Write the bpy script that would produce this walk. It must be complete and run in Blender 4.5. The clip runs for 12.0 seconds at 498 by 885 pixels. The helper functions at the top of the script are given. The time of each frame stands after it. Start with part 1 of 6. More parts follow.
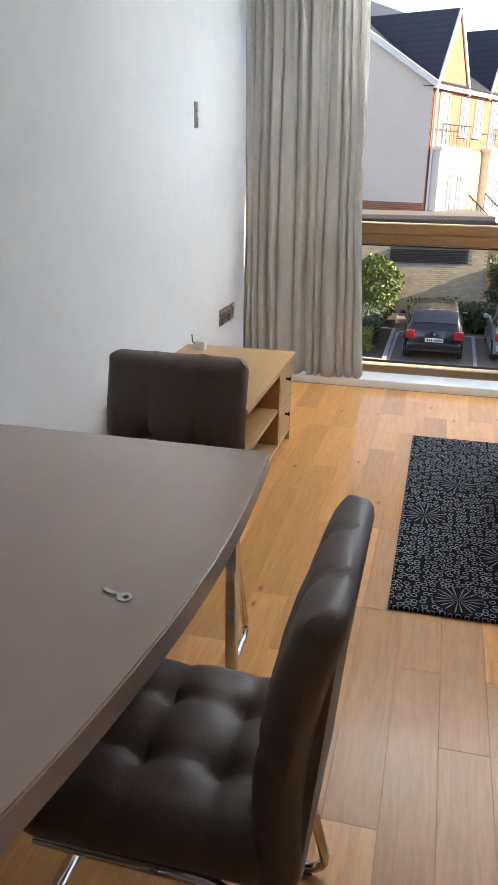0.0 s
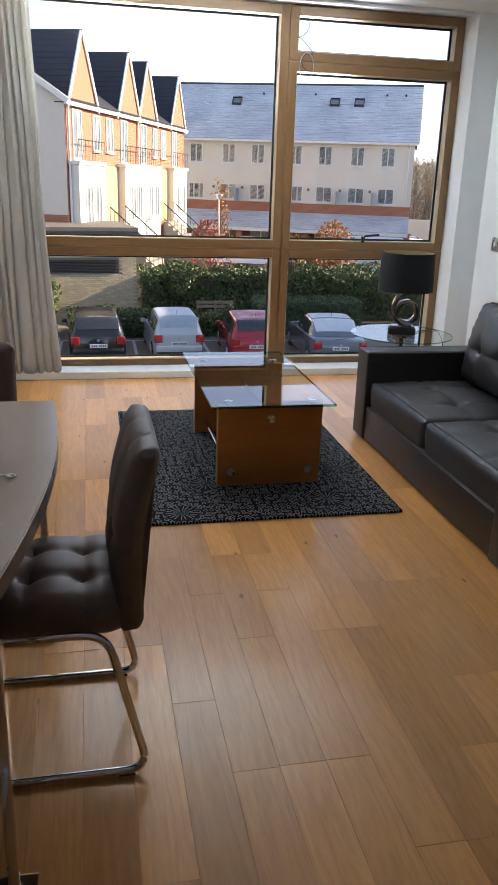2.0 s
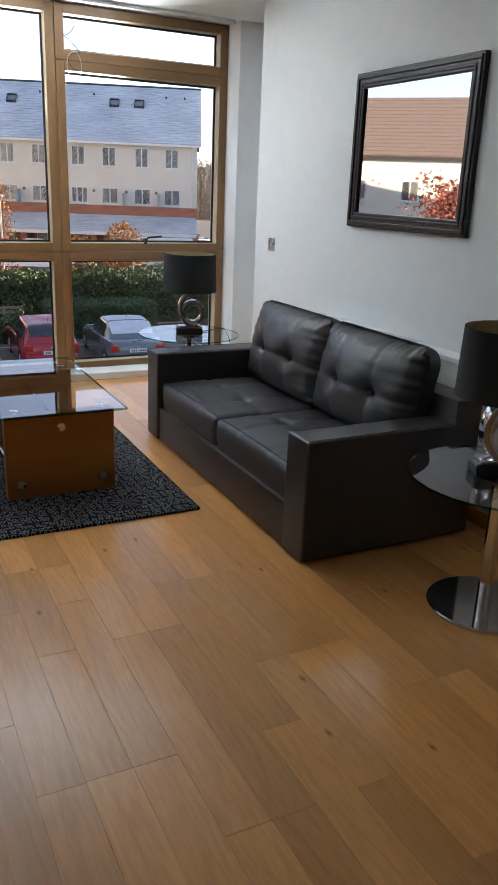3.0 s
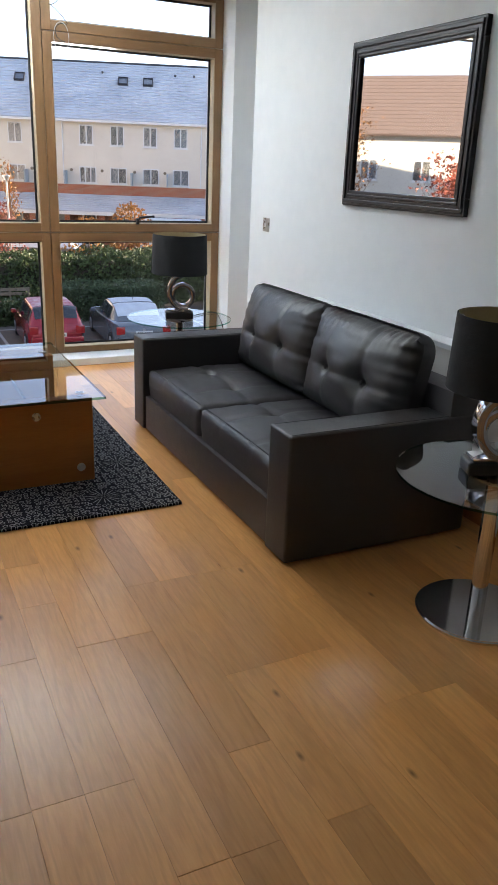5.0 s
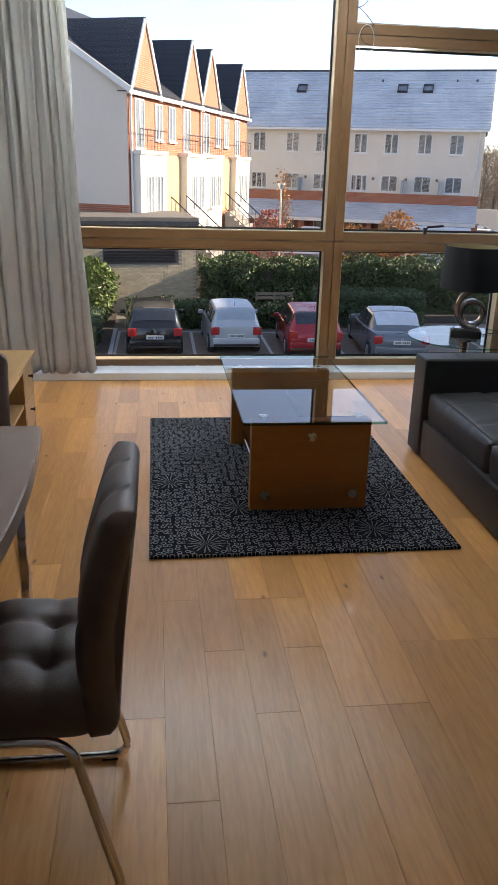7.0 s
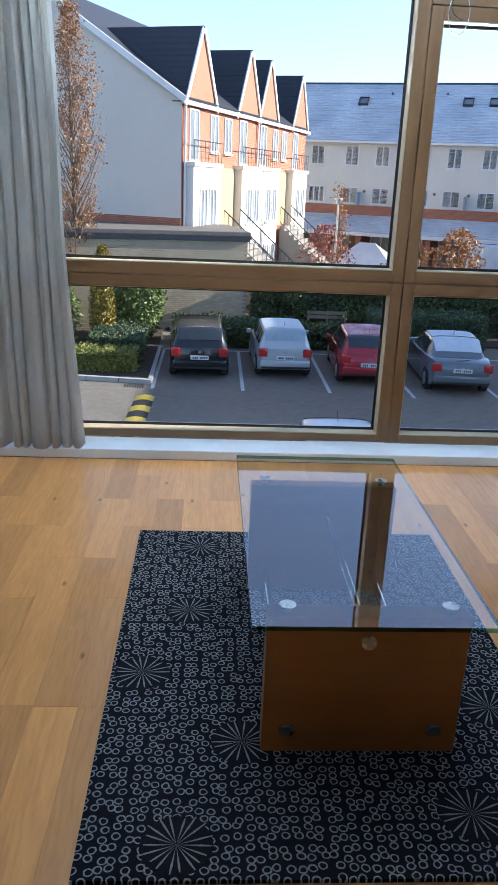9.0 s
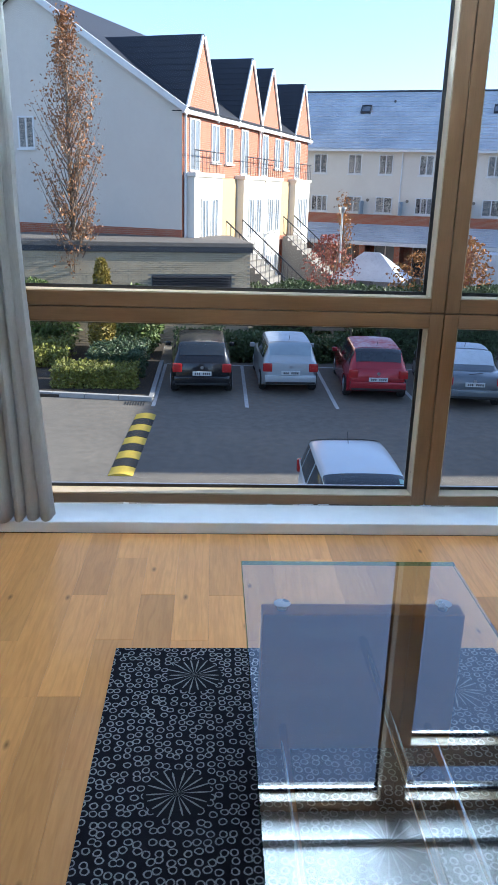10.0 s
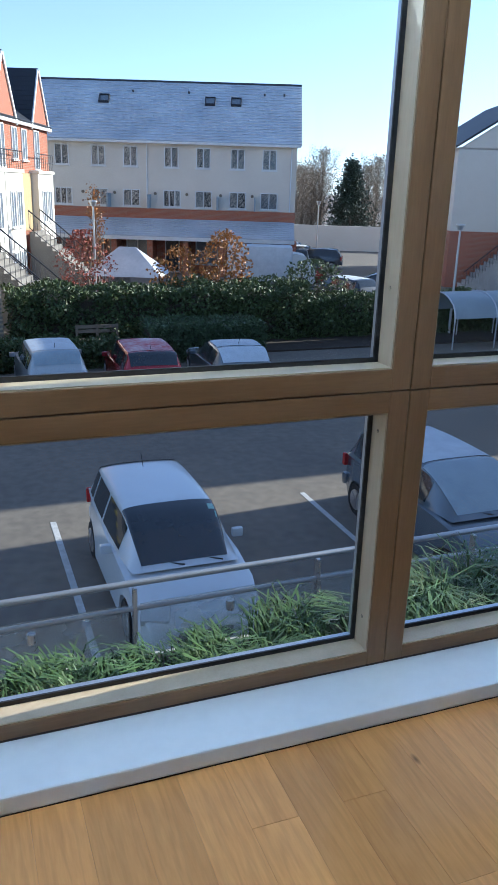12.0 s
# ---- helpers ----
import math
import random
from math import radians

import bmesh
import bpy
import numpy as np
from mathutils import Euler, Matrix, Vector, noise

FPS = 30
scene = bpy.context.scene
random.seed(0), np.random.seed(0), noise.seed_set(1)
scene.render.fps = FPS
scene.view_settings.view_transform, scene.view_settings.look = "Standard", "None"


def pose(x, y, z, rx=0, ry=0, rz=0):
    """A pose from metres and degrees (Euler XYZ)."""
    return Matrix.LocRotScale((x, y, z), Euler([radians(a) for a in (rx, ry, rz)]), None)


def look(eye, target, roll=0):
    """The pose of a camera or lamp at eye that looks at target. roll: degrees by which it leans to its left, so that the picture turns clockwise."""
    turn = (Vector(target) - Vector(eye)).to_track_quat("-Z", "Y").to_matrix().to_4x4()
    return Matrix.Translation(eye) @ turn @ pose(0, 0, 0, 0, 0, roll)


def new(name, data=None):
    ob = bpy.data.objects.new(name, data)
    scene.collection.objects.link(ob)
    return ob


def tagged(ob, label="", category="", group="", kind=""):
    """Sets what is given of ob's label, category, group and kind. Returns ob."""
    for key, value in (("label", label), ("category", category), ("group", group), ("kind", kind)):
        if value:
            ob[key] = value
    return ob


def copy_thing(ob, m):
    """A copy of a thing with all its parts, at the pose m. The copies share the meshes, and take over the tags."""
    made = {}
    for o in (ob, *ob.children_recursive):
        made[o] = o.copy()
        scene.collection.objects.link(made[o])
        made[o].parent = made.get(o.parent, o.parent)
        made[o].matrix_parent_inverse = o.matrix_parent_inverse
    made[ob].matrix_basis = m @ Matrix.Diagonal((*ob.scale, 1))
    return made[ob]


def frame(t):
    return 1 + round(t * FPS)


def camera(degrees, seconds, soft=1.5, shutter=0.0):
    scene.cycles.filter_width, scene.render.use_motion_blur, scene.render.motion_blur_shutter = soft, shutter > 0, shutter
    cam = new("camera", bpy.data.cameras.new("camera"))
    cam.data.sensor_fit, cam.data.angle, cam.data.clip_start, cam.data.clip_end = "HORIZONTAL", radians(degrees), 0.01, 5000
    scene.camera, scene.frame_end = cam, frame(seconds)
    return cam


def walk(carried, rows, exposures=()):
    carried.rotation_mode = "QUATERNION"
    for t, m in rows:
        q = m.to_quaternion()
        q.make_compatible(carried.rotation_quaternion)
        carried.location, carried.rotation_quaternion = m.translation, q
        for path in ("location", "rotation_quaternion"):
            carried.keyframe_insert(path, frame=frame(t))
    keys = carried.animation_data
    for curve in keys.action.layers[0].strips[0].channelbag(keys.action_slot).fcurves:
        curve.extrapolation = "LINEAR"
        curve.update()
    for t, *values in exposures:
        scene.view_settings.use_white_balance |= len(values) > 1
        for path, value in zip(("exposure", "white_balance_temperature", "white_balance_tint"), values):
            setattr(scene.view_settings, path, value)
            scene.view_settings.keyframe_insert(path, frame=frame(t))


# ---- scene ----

cam = camera(35.9, 12.0)
PATH = [
    (0, (1.344, -4.942, 1.349), (0.899, -3.119, 0.656), 0.9),
    (0.5, (1.303, -5.21, 1.374), (1.14, -3.339, 0.685), 0.4),
    (1, (1.27, -5.466, 1.393), (1.231, -3.583, 0.718), 0.3),
    (1.5, (1.206, -5.677, 1.385), (1.347, -3.793, 0.729), 1.1),
    (2, (1.14, -5.768, 1.415), (1.529, -3.916, 0.767), 1.9),
    (2.5, (1.134, -5.781, 1.415), (1.785, -3.999, 0.782), 2.4),
    (3, (1.2, -5.783, 1.421), (2.061, -4.09, 0.793), 2.3),
    (3.2, (1.247, -5.771, 1.418), (2.17, -4.112, 0.789), 2.2),
    (4.8, (1.408, -5.669, 1.408), (2.305, -4.01, 0.744), 2.4),
    (5, (1.383, -5.667, 1.407), (2.215, -3.977, 0.735), 2.3),
    (5.5, (1.332, -5.672, 1.41), (1.974, -3.903, 0.733), 2.0),
    (6, (1.282, -5.666, 1.406), (1.728, -3.837, 0.731), 1.9),
    (6.5, (1.272, -5.601, 1.402), (1.584, -3.745, 0.726), 1.5),
    (7, (1.315, -5.35, 1.396), (1.552, -3.483, 0.721), 1.6),
    (7.2, (1.337, -5.235, 1.4), (1.556, -3.365, 0.724), 1.7),
    (8.8, (1.543, -4.13, 1.408), (1.661, -2.245, 0.749), 2.2),
    (9, (1.544, -3.993, 1.412), (1.655, -2.105, 0.761), 2.4),
    (9.5, (1.599, -3.562, 1.411), (1.692, -1.67, 0.769), 1.8),
    (10, (1.57, -3.2, 1.407), (1.669, -1.304, 0.778), 1.7),
    (10.5, (1.49, -2.804, 1.43), (1.621, -0.908, 0.808), 1.4),
    (11, (1.47, -2.401, 1.424), (1.691, -0.513, 0.8), 1.2),
    (11.5, (1.417, -2.116, 1.441), (1.823, -0.26, 0.817), 1.3),
    (12, (1.381, -1.765, 1.446), (2.071, 0.003, 0.815), 1.8),
]
walk(cam, [(t, look(eye, target, roll)) for t, eye, target, roll in PATH], exposures=[(0, 2.25, 6750, 14), (0.9, 2.05, 6750, 14), (1.8, 1.9, 6750, 14), (2.6, 1.8, 6750, 14), (3.2, 1.9, 6750, 14), (4.9, 2.2, 6750, 14), (5.6, 2.1, 6750, 14), (6.4, 1.85, 6700, 14), (7.2, 1.75, 6500, 13), (8.8, 1.7, 5500, 9), (10.5, 1.5, 5250, 7), (12, 1.18, 5100, 6)])


# ---- world, sun, window light ----
world = bpy.data.worlds.new("world")
scene.world = world
world.use_nodes = True
wn = world.node_tree
sky = wn.nodes.new("ShaderNodeTexSky")
sky.sky_type = "NISHITA"
sky.sun_disc = False
sky.sun_elevation, sky.sun_rotation = radians(22), radians(86)
sky.air_density, sky.dust_density, sky.ozone_density = 0.75, 0.3, 3.5
haze = wn.nodes.new("ShaderNodeHueSaturation")
haze.inputs["Saturation"].default_value = 0.7
wn.links.new(sky.outputs[0], haze.inputs["Color"])
wn.links.new(haze.outputs[0], wn.nodes["Background"].inputs[0])
wn.nodes["Background"].inputs[1].default_value = 0.115
sun = new("sun", bpy.data.lights.new("sun", "SUN"))
sun.data.energy, sun.data.angle, sun.data.color = 4.4, radians(0.5), (1, 0.85, 0.64)
sun.matrix_world = look((40, 2.8, 16.2), (0, 0, 0))
# daylight thrown up and into the room through the upper half of the window
daylight = new("window_daylight", bpy.data.lights.new("window_daylight", "AREA"))
daylight.data.shape, daylight.data.size, daylight.data.size_y = "RECTANGLE", 2.2, 0.9
daylight.data.energy, daylight.data.spread, daylight.data.color = 27, radians(60), (0.80, 0.93, 1.0)
daylight.matrix_world = look((1.95, 0.13, 2.0), (1.95, -1.0, 2.71))


# ---- materials ----
def mat(name, c1, c2=None, rough=0.6, metal=0.0, scale=6.0, bump=0.15, stretch=(1, 1, 1), detail=6, fine=0.0, spec=0.5, coat=0.0, vary=0.0, contrast=0.35, rough2=None):
    """Two-scale noise between two colours, with relief and a little change of gloss."""
    m = bpy.data.materials.new(name)
    m.use_nodes = True
    nt = m.node_tree
    n, l = nt.nodes, nt.links
    b = n["Principled BSDF"]
    c2 = c2 or tuple(v * 0.86 for v in c1)
    tc = n.new("ShaderNodeTexCoord")
    mp = n.new("ShaderNodeMapping")
    mp.inputs["Scale"].default_value = stretch
    l.new(tc.outputs["Object"], mp.inputs["Vector"])
    info = n.new("ShaderNodeObjectInfo")
    off = n.new("ShaderNodeVectorMath")
    off.operation = "MULTIPLY_ADD"
    comb = n.new("ShaderNodeCombineXYZ")
    for i in range(3):
        l.new(info.outputs["Random"], comb.inputs[i])
    l.new(comb.outputs[0], off.inputs[0])
    off.inputs[1].default_value = (37, 53, 71)
    l.new(mp.outputs[0], off.inputs[2])
    t1 = n.new("ShaderNodeTexNoise")
    t1.inputs["Scale"].default_value, t1.inputs["Detail"].default_value = scale, detail
    l.new(off.outputs[0], t1.inputs["Vector"])
    t2 = n.new("ShaderNodeTexNoise")
    t2.inputs["Scale"].default_value, t2.inputs["Detail"].default_value = scale * 9, 3
    l.new(off.outputs[0], t2.inputs["Vector"])
    mix = n.new("ShaderNodeMix")
    mix.data_type = "FLOAT"
    mix.inputs[0].default_value = contrast
    l.new(t1.outputs[0], mix.inputs[2])
    l.new(t2.outputs[0], mix.inputs[3])
    ramp = n.new("ShaderNodeValToRGB")
    ramp.color_ramp.elements[0].position, ramp.color_ramp.elements[1].position = 0.35, 0.65
    ramp.color_ramp.elements[0].color, ramp.color_ramp.elements[1].color = (*c2, 1), (*c1, 1)
    l.new(mix.outputs[0], ramp.inputs[0])
    col = ramp.outputs[0]
    if vary:
        hsv = n.new("ShaderNodeHueSaturation")
        mr = n.new("ShaderNodeMapRange")
        mr.inputs["To Min"].default_value, mr.inputs["To Max"].default_value = 1 - vary, 1 + vary
        l.new(info.outputs["Random"], mr.inputs["Value"])
        l.new(mr.outputs[0], hsv.inputs["Value"])
        l.new(col, hsv.inputs["Color"])
        col = hsv.outputs[0]
    l.new(col, b.inputs["Base Color"])
    b.inputs["Metallic"].default_value = metal
    b.inputs["Specular IOR Level"].default_value = spec
    b.inputs["Coat Weight"].default_value = coat
    b.inputs["Coat Roughness"].default_value = 0.08
    rr = n.new("ShaderNodeMapRange")
    rr.inputs["To Min"].default_value, rr.inputs["To Max"].default_value = rough * 0.85, rough2 or min(1, rough * 1.15)
    l.new(t1.outputs[0], rr.inputs["Value"])
    l.new(rr.outputs[0], b.inputs["Roughness"])
    if bump:
        bp = n.new("ShaderNodeBump")
        bp.inputs["Strength"].default_value, bp.inputs["Distance"].default_value = bump, 0.01
        l.new(mix.outputs[0], bp.inputs["Height"])
        l.new(bp.outputs[0], b.inputs["Normal"])
    return m


def pane_mat(name, tint, ior=1.5, rough=0.0, dirt=0.0):
    m = bpy.data.materials.new(name)
    m.use_nodes = True
    nt = m.node_tree
    n, l = nt.nodes, nt.links
    n.remove(n["Principled BSDF"])
    tr, gl, fr, mx = n.new("ShaderNodeBsdfTransparent"), n.new("ShaderNodeBsdfGlossy"), n.new("ShaderNodeFresnel"), n.new("ShaderNodeMixShader")
    tr.inputs[0].default_value = (*tint, 1)
    gl.inputs["Roughness"].default_value = rough
    fr.inputs[0].default_value = ior
    l.new(fr.outputs[0], mx.inputs[0])
    l.new(tr.outputs[0], mx.inputs[1])
    l.new(gl.outputs[0], mx.inputs[2])
    out = mx.outputs[0]
    if dirt:
        # a film of dust and dried rain
        df, m2, no, rm = n.new("ShaderNodeBsdfDiffuse"), n.new("ShaderNodeMixShader"), n.new("ShaderNodeTexNoise"), n.new("ShaderNodeMapRange")
        df.inputs[0].default_value = (0.55, 0.58, 0.6, 1)
        no.inputs["Scale"].default_value, no.inputs["Detail"].default_value = 3.0, 6.0
        rm.inputs["To Min"].default_value, rm.inputs["To Max"].default_value = dirt * 0.5, dirt * 1.5
        l.new(no.outputs[0], rm.inputs["Value"])
        l.new(rm.outputs[0], m2.inputs[0])
        l.new(out, m2.inputs[1])
        l.new(df.outputs[0], m2.inputs[2])
        out = m2.outputs[0]
    l.new(out, n["Material Output"].inputs[0])
    return m


def wood_floor_mat():
    m = mat("oak_board", (0.69, 0.335, 0.11), (0.60, 0.275, 0.083), rough=0.40, spec=0.15, scale=2.2, stretch=(7, 0.7, 1), bump=0.02, vary=0.17, contrast=0.5, coat=0.4)
    nt = m.node_tree
    n, l = nt.nodes, nt.links
    b = n["Principled BSDF"]
    b.inputs["Coat Roughness"].default_value, b.inputs["Coat IOR"].default_value = 0.13, 1.55
    src = b.inputs["Base Color"].links[0].from_socket
    coord = n["Vector Math"].outputs[0]
    # grain lines with long cathedral arches, and fine pores
    mp3 = n.new("ShaderNodeMapping")
    mp3.inputs["Scale"].default_value = (0.16, 0.16, 0.16)
    l.new(coord, mp3.inputs["Vector"])
    wv = n.new("ShaderNodeTexWave")
    wv.wave_type, wv.bands_direction = "BANDS", "X"
    wv.inputs["Scale"].default_value, wv.inputs["Distortion"].default_value, wv.inputs["Detail"].default_value = 7.0, 16.0, 3.0
    wv.inputs["Detail Scale"].default_value = 2.2
    l.new(mp3.outputs[0], wv.inputs["Vector"])
    wr = n.new("ShaderNodeMapRange")
    wr.inputs["From Min"].default_value, wr.inputs["From Max"].default_value = 0.0, 0.55
    wr.inputs["To Min"].default_value, wr.inputs["To Max"].default_value = 0.92, 1.0
    l.new(wv.outputs["Fac"], wr.inputs["Value"])
    # knots
    mp2 = n.new("ShaderNodeMapping")
    mp2.inputs["Scale"].default_value = (0.62, 2.6, 1)
    l.new(coord, mp2.inputs["Vector"])
    vo = n.new("ShaderNodeTexVoronoi")
    vo.voronoi_dimensions = "2D"
    vo.inputs["Scale"].default_value = 0.7
    l.new(mp2.outputs[0], vo.inputs["Vector"])
    kr = n.new("ShaderNodeMapRange")
    kr.inputs["From Min"].default_value, kr.inputs["From Max"].default_value = 0.004, 0.032
    kr.inputs["To Min"].default_value, kr.inputs["To Max"].default_value = 0.4, 1.0
    l.new(vo.outputs["Distance"], kr.inputs["Value"])
    mu = n.new("ShaderNodeMath")
    mu.operation = "MULTIPLY"
    l.new(wr.outputs[0], mu.inputs[0])
    l.new(kr.outputs[0], mu.inputs[1])
    vm = n.new("ShaderNodeVectorMath")
    vm.operation = "SCALE"
    l.new(src, vm.inputs[0])
    l.new(mu.outputs[0], vm.inputs["Scale"])
    l.new(vm.outputs[0], b.inputs["Base Color"])
    return m


def rug_mat():
    m = bpy.data.materials.new("rug_wool")
    m.use_nodes = True
    nt = m.node_tree
    n, l = nt.nodes, nt.links
    b = n["Principled BSDF"]
    tc = n.new("ShaderNodeTexCoord")
    wob = n.new("ShaderNodeTexNoise")
    wob.inputs["Scale"].default_value = 60
    l.new(tc.outputs["Object"], wob.inputs["Vector"])
    ad = n.new("ShaderNodeVectorMath")
    ad.operation = "MULTIPLY_ADD"
    l.new(wob.outputs["Color"], ad.inputs[0])
    ad.inputs[1].default_value = (0.006, 0.006, 0)
    l.new(tc.outputs["Object"], ad.inputs[2])
    vo = n.new("ShaderNodeTexVoronoi")
    vo.voronoi_dimensions = "2D"
    vo.inputs["Scale"].default_value, vo.inputs["Randomness"].default_value = 37, 0.55
    l.new(ad.outputs[0], vo.inputs["Vector"])
    a = n.new("ShaderNodeMath")
    a.operation = "SUBTRACT"
    l.new(vo.outputs["Distance"], a.inputs[0])
    a.inputs[1].default_value = 0.32
    c = n.new("ShaderNodeMath")
    c.operation = "ABSOLUTE"
    l.new(a.outputs[0], c.inputs[0])
    r = n.new("ShaderNodeMapRange")
    r.inputs["From Min"].default_value, r.inputs["From Max"].default_value = 0.05, 0.085
    r.inputs["To Min"].default_value, r.inputs["To Max"].default_value = 1, 0
    l.new(c.outputs[0], r.inputs["Value"])
    pile = n.new("ShaderNodeTexNoise")
    pile.inputs["Scale"].default_value = 420
    l.new(tc.outputs["Object"], pile.inputs["Vector"])
    mu = n.new("ShaderNodeMath")
    mu.operation = "MULTIPLY"
    l.new(r.outputs[0], mu.inputs[0])
    pr = n.new("ShaderNodeMapRange")
    pr.inputs["From Min"].default_value, pr.inputs["From Max"].default_value = 0.3, 0.7
    pr.inputs["To Min"].default_value, pr.inputs["To Max"].default_value = 0.35, 1.0
    l.new(pile.outputs[0], pr.inputs["Value"])
    l.new(pr.outputs[0], mu.inputs[1])
    mx = n.new("ShaderNodeMix")
    mx.data_type = "RGBA"
    mx.inputs[6].default_value, mx.inputs[7].default_value = (0.009, 0.0085, 0.013, 1), (0.34, 0.34, 0.345, 1)
    l.new(mu.outputs[0], mx.inputs[0])
    l.new(mx.outputs[2], b.inputs["Base Color"])
    b.inputs["Roughness"].default_value = 0.95
    b.inputs["Specular IOR Level"].default_value = 0.1
    bp = n.new("ShaderNodeBump")
    bp.inputs["Strength"].default_value, bp.inputs["Distance"].default_value = 0.6, 0.004
    l.new(pile.outputs[0], bp.inputs["Height"])
    l.new(bp.outputs[0], b.inputs["Normal"])
    return m


M_WALL = mat("wall_paint", (0.76, 0.78, 0.79), (0.72, 0.745, 0.76), rough=0.75, scale=1.3, bump=0.06, contrast=0.5)
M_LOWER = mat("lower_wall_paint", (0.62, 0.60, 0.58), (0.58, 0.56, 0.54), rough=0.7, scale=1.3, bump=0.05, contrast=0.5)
M_CEIL = mat("ceiling_paint", (0.8, 0.8, 0.79), (0.77, 0.77, 0.76), rough=0.85, scale=1.0, bump=0.04)
M_WHITE = mat("white_gloss", (0.78, 0.79, 0.80), (0.72, 0.73, 0.745), rough=0.32, scale=3, bump=0.03)
M_OAK = wood_floor_mat()
M_SUB = mat("underlay", (0.05, 0.03, 0.015), rough=0.9)
M_TIMBER = mat("window_timber", (0.25, 0.135, 0.06), (0.19, 0.10, 0.042), rough=0.38, scale=2.5, stretch=(9, 9, 0.8), bump=0.04)
M_TIMBERH = mat("window_timber_rail", (0.25, 0.135, 0.06), (0.19, 0.10, 0.042), rough=0.38, scale=2.5, stretch=(0.8, 9, 9), bump=0.04)
# paler copy of the frame timber: the daylight on the jambs is in its colour
M_REVEAL = mat("daylit_reveal_timber", (0.52, 0.42, 0.29), (0.45, 0.355, 0.235), rough=0.4, scale=2.5, stretch=(6, 6, 1), bump=0.03)
M_ROOFEDGE = mat("weathered_roof_edge", (0.17, 0.15, 0.13), (0.12, 0.105, 0.09), rough=0.9, scale=3, bump=0.3)
M_GASKET = mat("black_gasket", (0.02, 0.02, 0.022), rough=0.6)
M_ALU = mat("silver_bead", (0.55, 0.57, 0.6), rough=0.35, metal=0.8, scale=20, bump=0.02)
M_CHROME = mat("chrome", (0.75, 0.75, 0.76), (0.68, 0.68, 0.7), rough=0.08, metal=1.0, scale=15, bump=0.01)
M_STEEL = mat("brushed_steel", (0.55, 0.53, 0.5), (0.45, 0.43, 0.41), rough=0.28, metal=1.0, scale=25, bump=0.02)
M_LEATHER = mat("black_brown_leather", (0.022, 0.019, 0.022), (0.016, 0.014, 0.016), rough=0.45, scale=22, bump=0.18, contrast=0.6, spec=0.85)
M_CHAIR = mat("taupe_leather", (0.15, 0.103, 0.088), (0.122, 0.083, 0.071), rough=0.46, scale=30, bump=0.1, contrast=0.6)
M_STITCH = mat("dark_seam", (0.008, 0.008, 0.009), rough=0.7)
M_TABLE = mat("taupe_gloss_top", (0.47, 0.345, 0.30), (0.44, 0.32, 0.275), rough=0.22, scale=3, bump=0.01, coat=0.3)
M_TABLE_EDGE = mat("table_edge", (0.33, 0.27, 0.245), rough=0.25, scale=3, bump=0.01)
M_CHERRY = mat("cherry_veneer", (0.44, 0.155, 0.03), (0.36, 0.118, 0.02), rough=0.3, scale=2.0, stretch=(1, 8, 8), bump=0.03, coat=0.2)
M_LIGHTOAK = mat("light_oak_veneer", (0.50, 0.30, 0.13), (0.42, 0.235, 0.09), rough=0.35, scale=2.0, stretch=(8, 1, 8), bump=0.03)
M_GLASS = pane_mat("clear_glass", (0.90, 0.95, 0.95), ior=3.0)
M_GLASS_EDGE = pane_mat("green_glass_edge", (0.25, 0.55, 0.45), ior=1.08)
M_GALV = mat("brushed_rail_steel", (0.42, 0.43, 0.44), (0.38, 0.39, 0.40), rough=0.42, metal=0.7, scale=8, bump=0.0)
M_MILK = pane_mat("weathered_glass", (0.86, 0.90, 0.90), ior=1.6, dirt=0.3)
M_CLEAR = pane_mat("glass_underside", (0.98, 0.99, 0.99), ior=1.001)
M_WINDOW = pane_mat("window_glass", (0.95, 0.96, 0.96), ior=1.35)
M_MIRROR = mat("mirror_silver", (0.68, 0.70, 0.71), (0.68, 0.70, 0.71), rough=0.015, metal=1.0, bump=0)
M_BLACKWOOD = mat("black_lacquer", (0.016, 0.016, 0.017), (0.011, 0.011, 0.012), rough=0.33, scale=8, bump=0.03)
M_SHADE = mat("black_lampshade_fabric", (0.014, 0.014, 0.017), (0.010, 0.010, 0.012), rough=0.85, scale=60, bump=0.2)
M_SHADE_IN = mat("gold_shade_lining", (0.45, 0.36, 0.2), rough=0.5, metal=0.3, scale=10)
M_CURTAIN = mat("cream_curtain_cloth", (0.66, 0.63, 0.58), (0.58, 0.55, 0.50), rough=0.95, scale=9, stretch=(3, 3, 0.6), bump=0.25, spec=0.1, contrast=0.5)


def let_light_through(m, share):
    """Thin cloth: part of the light that falls on it shines through."""
    n, l = m.node_tree.nodes, m.node_tree.links
    b = n["Principled BSDF"]
    tl_node, mx = n.new("ShaderNodeBsdfTranslucent"), n.new("ShaderNodeMixShader")
    l.new(b.inputs["Base Color"].links[0].from_socket, tl_node.inputs["Color"])
    mx.inputs[0].default_value = share
    l.new(b.outputs[0], mx.inputs[1])
    l.new(tl_node.outputs[0], mx.inputs[2])
    l.new(mx.outputs[0], n["Material Output"].inputs[0])


let_light_through(M_CURTAIN, 0.5)
M_RUG = rug_mat()
M_RUGDARK = mat("dark_wool", (0.011, 0.0105, 0.015), (0.008, 0.008, 0.011), rough=0.95, scale=200, bump=0.4, spec=0.1)
M_RUGLINE = mat("pale_wool", (0.25, 0.25, 0.25), (0.17, 0.17, 0.17), rough=0.95, scale=200, bump=0.2)
M_BLACKPLASTIC = mat("black_plastic", (0.015, 0.015, 0.015), rough=0.4)
